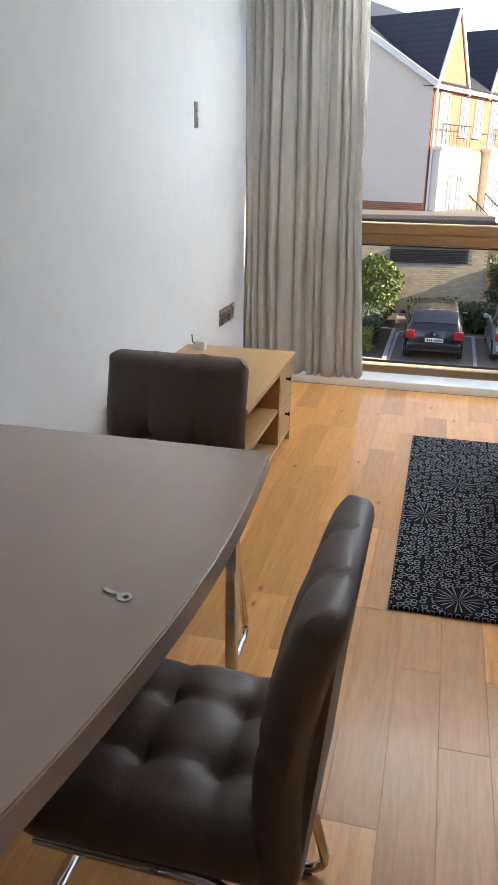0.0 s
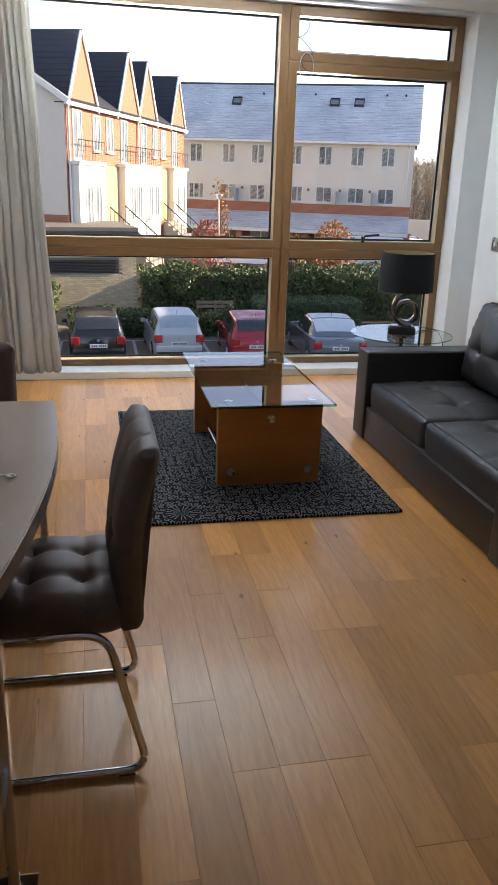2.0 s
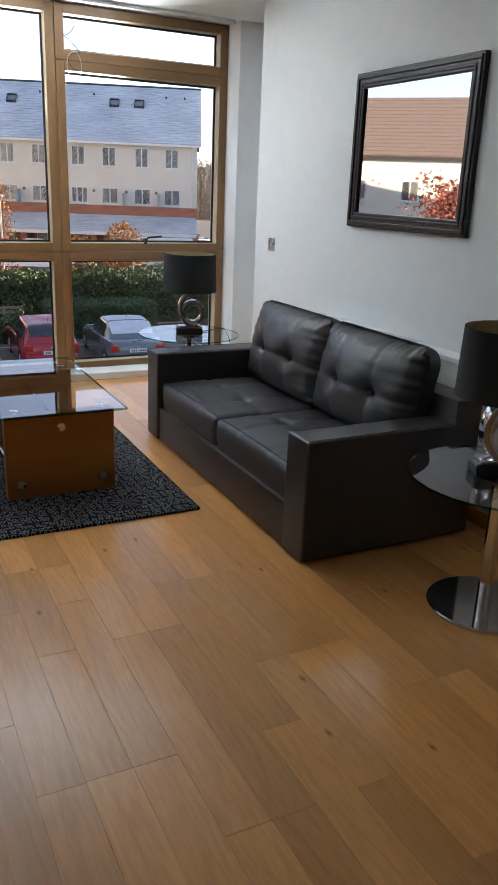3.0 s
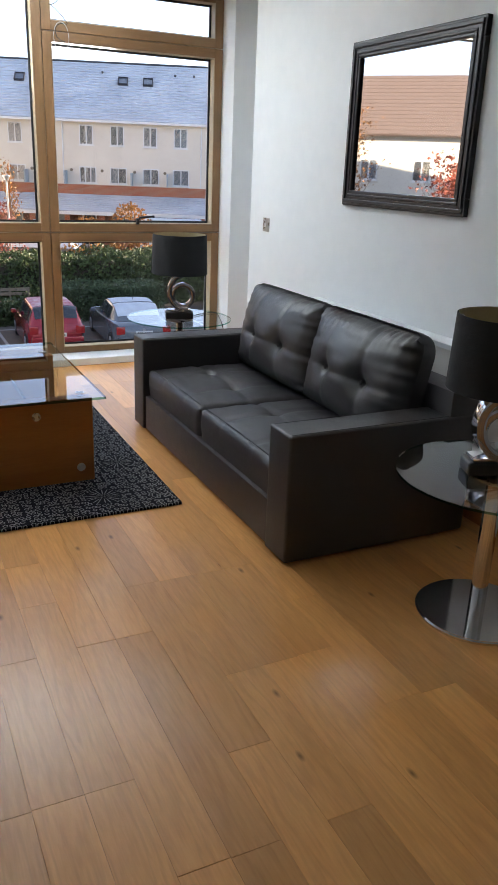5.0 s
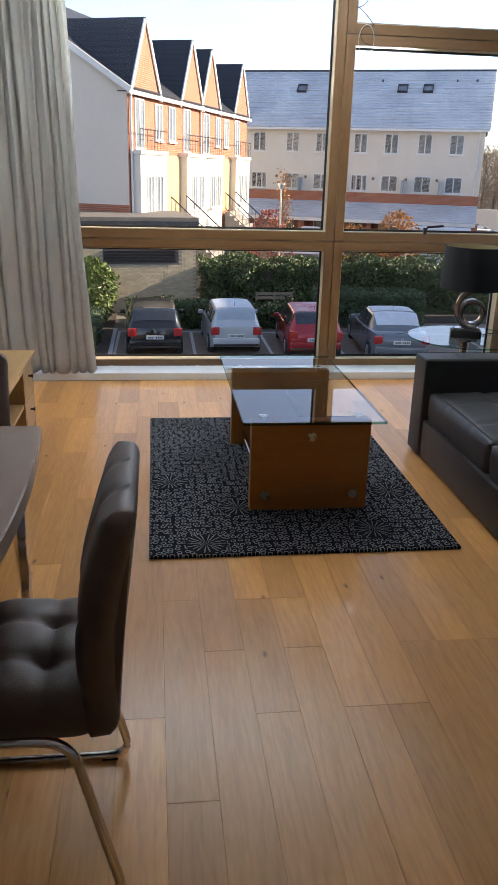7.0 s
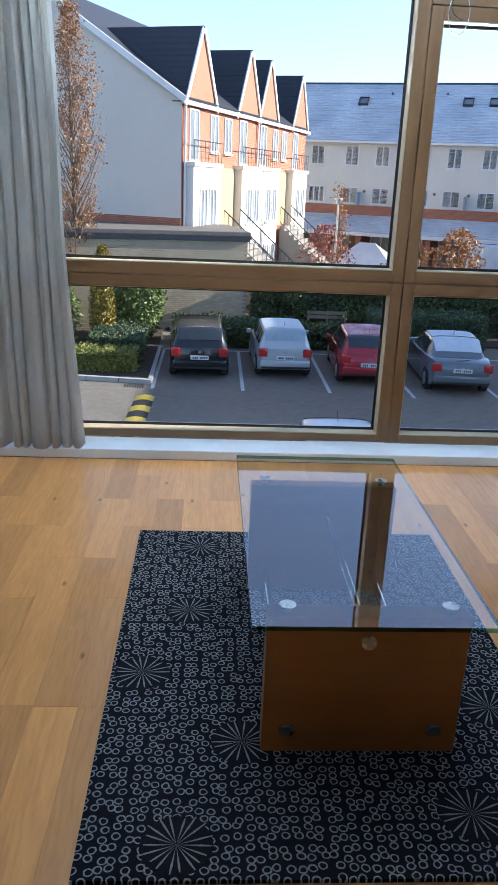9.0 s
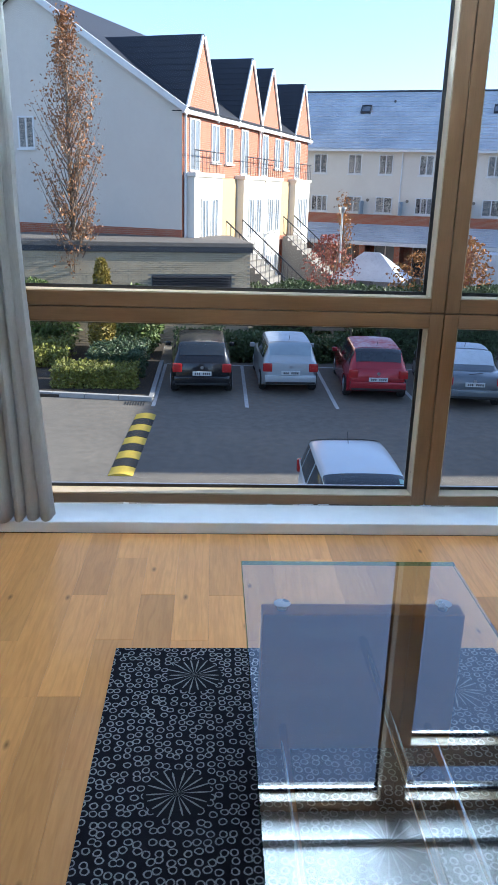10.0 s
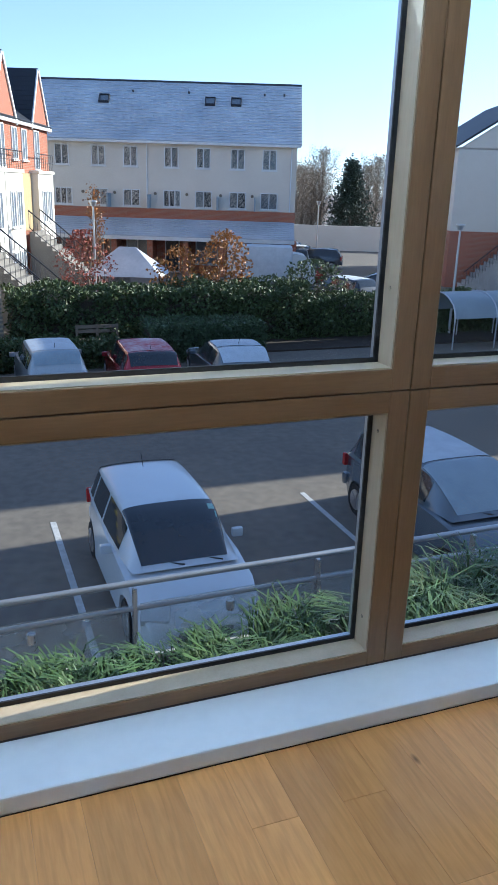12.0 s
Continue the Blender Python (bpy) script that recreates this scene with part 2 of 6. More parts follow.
# outdoors
M_ASPHALT = mat("asphalt", (0.20, 0.175, 0.14), (0.135, 0.118, 0.096), rough=0.85, scale=0.6, bump=0.4, contrast=0.55)
M_PAINTLINE = mat("white_road_paint", (0.6, 0.6, 0.58), (0.4, 0.4, 0.39), rough=0.7, scale=9)
M_YELLOW = mat("yellow_bump_paint", (0.62, 0.45, 0.05), (0.5, 0.36, 0.05), rough=0.6, scale=12)
M_RUBBER = mat("black_rubber", (0.03, 0.03, 0.028), rough=0.8, scale=12)
M_KERB = mat("concrete_kerb", (0.42, 0.40, 0.37), (0.33, 0.32, 0.30), rough=0.85, scale=4, bump=0.3)
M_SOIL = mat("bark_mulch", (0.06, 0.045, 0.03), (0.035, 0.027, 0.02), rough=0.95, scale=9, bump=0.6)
M_RENDER = mat("cream_render", (0.68, 0.63, 0.55), (0.63, 0.58, 0.505), rough=0.9, scale=0.5, bump=0.15)
M_RENDER2 = mat("pale_render", (0.72, 0.66, 0.565), (0.67, 0.61, 0.52), rough=0.9, scale=0.5, bump=0.15)
M_WHITEREND = mat("white_render", (0.76, 0.72, 0.64), (0.7, 0.66, 0.58), rough=0.85, scale=0.6, bump=0.1)
M_UPVC = mat("white_upvc", (0.74, 0.74, 0.73), rough=0.4, scale=2, bump=0.02)
M_DARKGLASS = mat("dark_house_glass", (0.035, 0.04, 0.05), (0.06, 0.065, 0.075), rough=0.06, scale=0.4, bump=0.02, spec=0.8)
M_NETGLASS = mat("curtained_house_glass", (0.24, 0.27, 0.30), (0.16, 0.18, 0.21), rough=0.12, scale=0.8, bump=0.02, spec=0.8)
M_SLATE = mat("dark_roof_slate", (0.035, 0.038, 0.048), (0.022, 0.024, 0.03), rough=0.55, scale=1.5, bump=0.2)
M_FROST = mat("frosted_roof_tile", (0.56, 0.59, 0.63), (0.40, 0.43, 0.48), rough=0.8, scale=0.5, stretch=(1, 1, 1), bump=0.2, contrast=0.3)
M_BUFFBRICK = mat("buff_brick", (0.48, 0.40, 0.28), (0.40, 0.325, 0.22), rough=0.9, scale=5, bump=0.3, vary=0.12)
M_MORTAR = mat("mortar", (0.30, 0.275, 0.23), rough=0.95, scale=14, bump=0.3)
M_RAIL = mat("dark_rail_paint", (0.03, 0.03, 0.035), rough=0.5)
M_CEDAR = mat("grey_cedar", (0.22, 0.18, 0.13), rough=0.8, scale=6)


def brick_mat(name, c1, c2, mortar, scale):
    m = bpy.data.materials.new(name)
    m.use_nodes = True
    nt = m.node_tree
    n, l = nt.nodes, nt.links
    b = n["Principled BSDF"]
    tc = n.new("ShaderNodeTexCoord")
    sp = n.new("ShaderNodeSeparateXYZ")
    l.new(tc.outputs["Object"], sp.inputs[0])
    ad = n.new("ShaderNodeMath")
    l.new(sp.outputs[0], ad.inputs[0])
    l.new(sp.outputs[1], ad.inputs[1])
    cb = n.new("ShaderNodeCombineXYZ")
    l.new(ad.outputs[0], cb.inputs[0])
    l.new(sp.outputs[2], cb.inputs[1])
    br = n.new("ShaderNodeTexBrick")
    br.inputs["Color1"].default_value, br.inputs["Color2"].default_value, br.inputs["Mortar"].default_value = (*c1, 1), (*c2, 1), (*mortar, 1)
    br.inputs["Scale"].default_value, br.inputs["Mortar Size"].default_value = 1.0, 0.008
    br.inputs["Brick Width"].default_value, br.inputs["Row Height"].default_value = 0.225 * scale, 0.075 * scale
    l.new(cb.outputs[0], br.inputs["Vector"])
    l.new(br.outputs[0], b.inputs["Base Color"])
    b.inputs["Roughness"].default_value = 0.9
    return m


M_REDBRICK = brick_mat("red_brick", (0.40, 0.125, 0.06), (0.31, 0.09, 0.045), (0.36, 0.27, 0.2), 1.0)


def leaf_mat(name, c1, c2):
    m = mat(name, c1, c2, rough=0.55, scale=1.2, bump=0, contrast=0.6)
    n, l = m.node_tree.nodes, m.node_tree.links
    geo, hsv, mr = n.new("ShaderNodeNewGeometry"), n.new("ShaderNodeHueSaturation"), n.new("ShaderNodeMapRange")
    b = n["Principled BSDF"]
    src = b.inputs["Base Color"].links[0].from_socket
    mr.inputs["To Min"].default_value, mr.inputs["To Max"].default_value = 0.55, 1.45
    l.new(geo.outputs["Random Per Island"], mr.inputs["Value"])
    l.new(mr.outputs[0], hsv.inputs["Value"])
    l.new(src, hsv.inputs["Color"])
    l.new(hsv.outputs[0], b.inputs["Base Color"])
    return m


M_HEDGE = leaf_mat("laurel_leaf", (0.085, 0.115, 0.035), (0.05, 0.075, 0.024))
M_BOXHEDGE = leaf_mat("clipped_hedge_leaf", (0.08, 0.115, 0.05), (0.05, 0.08, 0.032))
M_SHRUB = leaf_mat("yellow_green_leaf", (0.24, 0.23, 0.04), (0.13, 0.15, 0.03))
M_LAUREL = leaf_mat("variegated_leaf", (0.16, 0.20, 0.05), (0.08, 0.12, 0.03))
M_GOLD = leaf_mat("golden_conifer_leaf", (0.30, 0.21, 0.03), (0.16, 0.14, 0.02))
M_BRONZE = leaf_mat("bronze_autumn_leaf", (0.36, 0.17, 0.06), (0.22, 0.10, 0.04))
M_ORANGE = leaf_mat("orange_autumn_leaf", (0.42, 0.19, 0.04), (0.28, 0.12, 0.03))
M_REDLEAF = leaf_mat("red_autumn_leaf", (0.30, 0.07, 0.04), (0.2, 0.06, 0.04))
M_GRASS = leaf_mat("grass_blade", (0.09, 0.155, 0.04), (0.05, 0.095, 0.025))
M_PINE = leaf_mat("pine_needle", (0.03, 0.05, 0.03), (0.02, 0.035, 0.02))
M_TWIG = leaf_mat("bare_twig", (0.36, 0.28, 0.19), (0.25, 0.19, 0.13))
M_BARK = mat("bark", (0.20, 0.16, 0.12), (0.12, 0.09, 0.07), rough=0.9, scale=12, stretch=(3, 3, 0.6), bump=0.5)


# ---- building helpers ----
def link_mesh(name, bm, material, parent=None, smooth=False, angle=40):
    me = bpy.data.meshes.new(name)
    if smooth:
        for f in bm.faces:
            f.smooth = True
        for e in bm.edges:
            if len(e.link_faces) == 2 and e.calc_face_angle(0) > radians(angle):
                e.smooth = False
    bm.to_mesh(me)
    bm.free()
    for m in (material if isinstance(material, (list, tuple)) else [material]):
        me.materials.append(m)
    ob = new(name, me)
    if parent:
        ob.parent = parent
    return ob


def part(name, bm, material, parent, label="", smooth=False):
    ob = link_mesh(name, bm, material, parent, smooth)
    return tagged(ob, label)


def thing(name, label, category, m=None, group="", kind=""):
    ob = new(name)
    ob.empty_display_size = 0.1
    if m is not None:
        ob.matrix_world = m
    return tagged(ob, label, category, group, kind)


def cuboid(x0, x1, y0, y1, z0, z1, bevel=0.0, seg=2, bm=None):
    bm = bm or bmesh.new()
    r = bmesh.ops.create_cube(bm, size=1)
    for v in r["verts"]:
        v.co = ((x0 + x1) / 2 + v.co.x * (x1 - x0), (y0 + y1) / 2 + v.co.y * (y1 - y0), (z0 + z1) / 2 + v.co.z * (z1 - z0))
    if bevel:
        es = {e for v in r["verts"] for e in v.link_edges}
        bmesh.ops.bevel(bm, geom=list(es), offset=bevel, segments=seg, affect="EDGES", profile=0.6)
    return bm


def prism(points, z0, z1, bevel=0.0, axis="z"):
    """A closed outline of 2D points, given depth along one axis."""
    bm = bmesh.new()
    place = {"z": lambda p, h: (p[0], p[1], h), "y": lambda p, h: (p[0], h, p[1]), "x": lambda p, h: (h, p[0], p[1])}[axis]
    lo = [bm.verts.new(place(p, z0)) for p in points]
    hi = [bm.verts.new(place(p, z1)) for p in points]
    bm.faces.new(lo)
    bm.faces.new(hi)
    for i in range(len(points)):
        j = (i + 1) % len(points)
        bm.faces.new((lo[i], lo[j], hi[j], hi[i]))
    bmesh.ops.recalc_face_normals(bm, faces=bm.faces)
    if bevel:
        es = [e for e in bm.edges if e.calc_face_angle(0) > 0.5]
        bmesh.ops.bevel(bm, geom=es, offset=bevel, segments=2, affect="EDGES")
    return bm


def cylinder(x, y, z0, z1, r, seg=24, r2=None, bevel=0.0, bm=None):
    bm = bm or bmesh.new()
    c = bmesh.ops.create_cone(bm, cap_ends=True, segments=seg, radius1=r, radius2=r if r2 is None else r2, depth=z1 - z0)
    bmesh.ops.translate(bm, verts=c["verts"], vec=(x, y, (z0 + z1) / 2))
    if bevel:
        es = [e for e in bm.edges if len(e.link_faces) == 2 and e.calc_face_angle(0) > 1.0]
        bmesh.ops.bevel(bm, geom=es, offset=bevel, segments=2, affect="EDGES")
    return bm


def tube(points, r, seg=10, closed=False, bm=None, square=False, radii=None):
    """A round bar along points."""
    bm = bm or bmesh.new()
    pts = [Vector(p) for p in points]
    rings = []
    up = Vector((0, 0, 1))
    for i, p in enumerate(pts):
        a = pts[i - 1] if (i or closed) else p
        b = pts[(i + 1) % len(pts)] if (i < len(pts) - 1 or closed) else p
        d = (b - a).normalized()
        side = d.cross(up)
        if side.length < 0.05:
            side = d.cross(Vector((1, 0, 0)))
        side.normalize()
        top = side.cross(d).normalized()
        rr = radii[i] if radii else r
        rings.append([bm.verts.new(p + (side * math.cos(t) + top * math.sin(t)) * rr) for t in [2 * math.pi * k / seg + (math.pi / 4 if square else 0) for k in range(seg)]])
    n = len(rings)
    for i in range(n if closed else n - 1):
        a, b = rings[i], rings[(i + 1) % n]
        for k in range(seg):
            bm.faces.new((a[k], a[(k + 1) % seg], b[(k + 1) % seg], b[k]))
    if not closed:
        bm.faces.new(rings[0])
        bm.faces.new(rings[-1])
    bmesh.ops.recalc_face_normals(bm, faces=bm.faces)
    return bm


def smooth_line(corners, radius, steps=5):
    """Corners joined by straight runs with rounded bends."""
    pts = [Vector(c) for c in corners]
    out = [pts[0]]
    for a, b, c in zip(pts, pts[1:], pts[2:]):
        p, q = b + (a - b).normalized() * radius, b + (c - b).normalized() * radius
        for i in range(steps + 1):
            t = i / steps
            out.append(p * (1 - t) ** 2 + b * 2 * t * (1 - t) + q * t * t)
    out.append(pts[-1])
    return out


def cushion(sx, sy, sz, puff=0.03, buttons=(), seams=(), edge=0.05, n=26, wrinkle=0.0, seed=0, dip=0.03, spread=0.07, under=False, gather=0.0):
    """A padded block, centred in x and y with its base at z = 0: rounded, swollen on top, drawn in at its buttons and seams."""
    bm = bmesh.new()
    def height(x, y):
        u, v = 2 * x / sx, 2 * y / sy
        z = sz + puff * (1 - u ** 2) * (1 - v ** 2) - puff * 0.3
        for bx, by in buttons:
            d2 = (x - bx) ** 2 + (y - by) ** 2
            z -= dip * math.exp(-d2 / spread ** 2 * 2.5) + dip * 0.9 * math.exp(-d2 / 0.018 ** 2)
        for ax, pos, depth in seams:
            d = (x if ax == "x" else y) - pos
            z -= depth * math.exp(-(d / 0.02) ** 2) + depth * 0.5 * math.exp(-(d / 0.006) ** 2)
        if wrinkle:
            w = noise.noise(Vector((x * 26, y * 7, seed * 9.1)))
            z += wrinkle * w * (0.35 + 0.65 * max(abs(u), abs(v)) ** 2)
        if gather:
            # pleats drawn in along the upper rim and the sides
            near = math.exp(-(sx / 2 - x) / 0.045)
            z += gather * near * math.sin(y * 150 + 5 * noise.noise(Vector((y * 9, seed, 0))))
            near = math.exp(-(sy / 2 - abs(y)) / 0.05)
            z += gather * 0.8 * near * math.sin(x * 120 + 6 * noise.noise(Vector((x * 9, seed, 3))))
        return z
    def outline(u, v):
        """Square to rounded outline."""
        x, y = u * sx / 2, v * sy / 2
        e = edge
        dx, dy = sx / 2 - abs(x), sy / 2 - abs(y)
        if dx < e and dy < e:
            k = math.hypot(e - dx, e - dy) / e
            if k > 1:
                x = math.copysign(sx / 2 - e + (e - dx) / k, x)
                y = math.copysign(sy / 2 - e + (e - dy) / k, y)
        return x, y
    # spaced more tightly near the rim
    ticks = [math.sin(math.pi / 2 * (2 * i / n - 1)) * 0.35 + (2 * i / n - 1) * 0.65 for i in range(n + 1)]
    grid = []
    for u in ticks:
        row = []
        for v in ticks:
            x, y = outline(u, v)
            rim = min(sx / 2 - abs(x), sy / 2 - abs(y))
            z = height(x, y)
            if rim < edge:
                z -= edge * (1 - math.sqrt(max(0, 1 - (1 - rim / edge) ** 2)))
            row.append(bm.verts.new((x, y, z)))
        grid.append(row)
    for i in range(n):
        for j in range(n):
            bm.faces.new((grid[i][j], grid[i + 1][j], grid[i + 1][j + 1], grid[i][j + 1]))
    rimv = [grid[i][0] for i in range(n)] + [grid[n][j] for j in range(n)] + [grid[i][n] for i in range(n, 0, -1)] + [grid[0][j] for j in range(n, 0, -1)]
    if under:
        # rolled under all round, as deep as the upper edge is round
        zr = sz - edge - puff * 0.3
        rings = [(zr * (1 - math.sin(radians(a))), edge * (1 - math.cos(radians(a)))) for a in (22, 45, 68, 90)]
    else:
        rings = [(sz * 0.5, -0.002), (sz * 0.16, 0.002), (0.0, 0.006)]
    m = len(rimv)
    last = rimv
    for z, inset in rings:
        ring = [bm.verts.new((v.co.x * (1 - 2 * inset / sx), v.co.y * (1 - 2 * inset / sy), z)) for v in rimv]
        for i in range(m):
            j = (i + 1) % m
            bm.faces.new((last[i], last[j], ring[j], ring[i]))
        last = ring
    bm.faces.new(last)
    bmesh.ops.recalc_face_normals(bm, faces=bm.faces)
    return bm


def turned(bm, m):
    bmesh.ops.transform(bm, matrix=m, verts=bm.verts)
    return bm


def joined(*bms):
    out = bmesh.new()
    for b in bms:
        me = bpy.data.meshes.new("tmp")
        b.to_mesh(me)
        b.free()
        out.from_mesh(me)
        bpy.data.meshes.remove(me)
    return out


def leaf_cloud(name, count, size, sampler, material, parent=None, seed=1, upright=0.0):
    """Many small bent leaves at the places that sampler gives."""
    rng = np.random.default_rng(seed)
    verts, faces = [], []
    for i in range(count):
        p = Vector(sampler(rng))
        d = Vector(rng.normal(size=3))
        d.z = d.z * (1 - upright) + upright * 1.5
        d.normalize()
        s = d.cross(Vector(rng.normal(size=3))).normalized()
        k = size * (0.6 + 0.8 * rng.random())
        nrm = d.cross(s) * k * 0.25
        b = len(verts)
        verts += [p, p + d * k * 0.5 + s * k * 0.32 + nrm, p + d * k, p + d * k * 0.5 - s * k * 0.32 + nrm]
        faces += [(b, b + 1, b + 2), (b, b + 2, b + 3)]
    me = bpy.data.meshes.new(name)
    me.from_pydata([tuple(v) for v in verts], [], faces)
    me.materials.append(material)
    ob = new(name, me)
    if parent:
        ob.parent = parent
    return ob


def wpart(name, bm, material, root, label="", smooth=False):
    """A part whose mesh is given in the place's own coordinates."""
    bmesh.ops.transform(bm, matrix=root.matrix_basis.inverted(), verts=bm.verts)
    return part(name, bm, material, root, label, smooth)


def structure(name, bm, material, label="", smooth=False):
    return tagged(link_mesh(name, bm, material, None, smooth), label, kind="structure")


# ---- the room ----
WX, EX, LEDGE, SOUTH, HEAD = 0.10, 3.72, 3.62, -8.4, 2.56
structure("floor", cuboid(-0.1, 4.3, SOUTH, 0.1, -0.25, -0.018), M_SUB, "oak boarded floor of the living room")
structure("wall_west", cuboid(-0.12, WX, SOUTH, 0.2, -0.25, HEAD), M_WALL, "plain white painted wall")
structure("wall_east", cuboid(EX, 4.3, SOUTH, -0.80, -0.25, HEAD, 0.004), M_WALL, "plain white painted wall")
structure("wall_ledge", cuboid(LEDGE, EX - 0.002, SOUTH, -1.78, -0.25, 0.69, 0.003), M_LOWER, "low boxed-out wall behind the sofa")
structure("trim", cuboid(LEDGE - 0.012, EX - 0.003, SOUTH, -1.77, 0.692, 0.715, 0.004), M_WHITE, "white painted ledge cap")
structure("baseboard", cuboid(LEDGE - 0.016, LEDGE - 0.001, SOUTH, -1.78, 0.0, 0.075, 0.003), M_CHERRY, "brown timber baseboard")
structure("wall_alcove", cuboid(4.06, 4.3, -0.80, -0.2, -0.25, HEAD), M_WALL, "white wall of the window alcove")
structure("wall_north", cuboid(3.842, 4.3, -0.198, 0.2, -0.25, HEAD), M_WALL, "white wall beside the window")
structure("wall_south", cuboid(-0.12, 4.3, SOUTH - 0.2, SOUTH, -0.25, HEAD), M_WALL, "plain white painted wall")
structure("ceiling", cuboid(-0.12, 4.3, SOUTH - 0.2, 0.22, HEAD, HEAD + 0.2), M_CEIL, "white painted ceiling")
structure("wall_spandrel", cuboid(-3, 8, 0.11, 0.3, -4.15, -0.12), M_RENDER2, "outer wall under the window")

# window: five glazed frames of stained timber
window = thing("window_1", "floor-to-ceiling window with brown stained timber frames", "window", pose(2.0, 0, 0), kind="structure")
wpart("window_sill", cuboid(WX + 0.002, 3.84, -0.205, -0.002, 0.0, 0.052, 0.006), M_WHITE, window, "wide white gloss window board")


def glazed_frame(x0, x1, z0, z1, w=0.062, foot=0.062):
    y0, y1, g = 0.0, 0.11, 0.002
    for nm, b, m in (("stile", (x0 + g, x0 + w, z0 + g, z1 - g), M_TIMBER), ("stile", (x1 - w, x1 - g, z0 + g, z1 - g), M_TIMBER),
                     ("rail", (x0 + w, x1 - w, z0 + g, z0 + foot), M_TIMBERH), ("rail", (x0 + w, x1 - w, z1 - w, z1 - g), M_TIMBERH)):
        wpart(nm, cuboid(b[0], b[1], y0, y1, b[2], b[3], 0.003), m, window)
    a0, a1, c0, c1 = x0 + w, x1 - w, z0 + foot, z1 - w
    # thin linings in the lighter colour, so the jambs look daylit
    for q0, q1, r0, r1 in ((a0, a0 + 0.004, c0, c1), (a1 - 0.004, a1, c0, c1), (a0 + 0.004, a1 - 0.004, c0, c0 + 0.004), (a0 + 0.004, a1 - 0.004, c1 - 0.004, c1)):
        wpart("reveal", cuboid(q0, q1, 0.006, 0.078, r0, r1), M_REVEAL, window, "timber reveal with daylight put into its paler colour")
    for i, (inset, ya, yb, m, nm) in enumerate(((0.012, 0.083, 0.108, M_ALU, "bead"), (0.018, 0.078, 0.084, M_GASKET, "gasket"))):
        bm = joined(cuboid(a0, a0 + inset, ya, yb, c0, c1), cuboid(a1 - inset, a1, ya, yb, c0, c1),
                    cuboid(a0 + inset, a1 - inset, ya, yb, c0, c0 + inset), cuboid(a0 + inset, a1 - inset, ya, yb, c1 - inset, c1))
        wpart(nm, bm, m, window)
    bm = bmesh.new()
    bm.faces.new([bm.verts.new(p) for p in ((a0 + 0.01, 0.09, c0 + 0.01), (a1 - 0.01, 0.09, c0 + 0.01), (a1 - 0.01, 0.09, c1 - 0.01), (a0 + 0.01, 0.09, c1 - 0.01))])
    p = wpart("pane", bm, M_WINDOW, window, "clear window glass with faint smears")
    p.visible_shadow = False


for x0, x1, z0, z1 in ((WX, 2.545, 0.052, 0.926), (WX, 2.545, 0.926, 2.555), (2.545, 3.84, 0.052, 0.926), (2.545, 3.84, 0.926, 2.205), (2.545, 3.84, 2.205, 2.555)):
    glazed_frame(x0, x1, z0, z1, foot=0.045 if z0 < 0.5 else 0.062)
for x, z in ((2.478, 0.20), (2.478, 0.80), (2.478, 1.2), (2.478, 1.9)):
    wpart("screw_cap", turned(cylinder(0, 0, 0, 0.003, 0.006, 10), pose(x + 0.004, 0.045, z, 0, -90, 0)), M_BLACKPLASTIC, window)
wpart("handle", joined(cuboid(3.17, 3.19, -0.03, 0.0, 0.985, 1.03, 0.004), tube([(3.18, -0.03, 1.01), (3.19, -0.04, 1.035), (3.30, -0.04, 1.045)], 0.008)), M_BLACKPLASTIC, window, "dark lever window handle")

cord = thing("blind_cord", "thin dark blind cord looped over the window frame", "cord", pose(2.66, -0.02, 2.2))
wpart("cord", tube([(2.62 + 0.05 * math.sin(a * 2.1) + 0.012 * a, -0.015, 2.46 - 0.05 * a + 0.02 * math.sin(a * 3)) for a in [i * 0.25 for i in range(25)]], 0.0025, 6), M_BLACKPLASTIC, cord)
wpart("loop", tube([(2.67 + 0.05 * math.cos(a), -0.02, 2.17 + 0.09 * math.sin(a)) for a in [i * 0.3 for i in range(21)]], 0.002, 6, True), M_ALU, cord)


# ---- curtain ----
def curtain(x0, x1, z0, z1):
    bm = bmesh.new()
    nx, nz = 150, 46
    rows = []
    for k in range(nz + 1):
        h = k / nz
        row = []
        for i in range(nx + 1):
            s = i / nx
            flare = 1 + 0.10 * (1 - h) ** 2
            x = x0 + (x1 - x0) * s * (0.93 + 0.07 * (1 - h))
            ph = s * 2 * math.pi * 12 + 2.2 * math.sin(s * 7) + 3.4 * (1.2 - h) * noise.noise(Vector((s * 8, h * 0.5, 11.0))) + 0.9 * noise.noise(Vector((s * 5, h * 1.3, 2.0)))
            amp = (0.022 + 0.016 * (1 - h)) * (0.7 + 0.6 * noise.noise(Vector((s * 6, h * 0.8, 5))))
            sn = math.sin(ph)
            y = -0.185 + amp * flare * math.copysign(abs(sn) ** 0.75, sn) + 0.012 * math.sin(ph * 2.3 + h * 4) * h
            x += 0.016 * math.cos(ph) * (0.6 + h * 0.4) + 0.02 * noise.noise(Vector((s * 3, h * 2.2, 8)))
            x += 0.05 * s ** 3 * (1 - h) ** 3
            row.append(bm.verts.new((x, min(y, -0.10), z0 + (z1 - z0) * h + (0.008 * math.sin(ph) if k == 0 else 0))))
        rows.append(row)
    for k in range(nz):
        for i in range(nx):
            bm.faces.new((rows[k][i], rows[k][i + 1], rows[k + 1][i + 1], rows[k + 1][i]))
    return bm


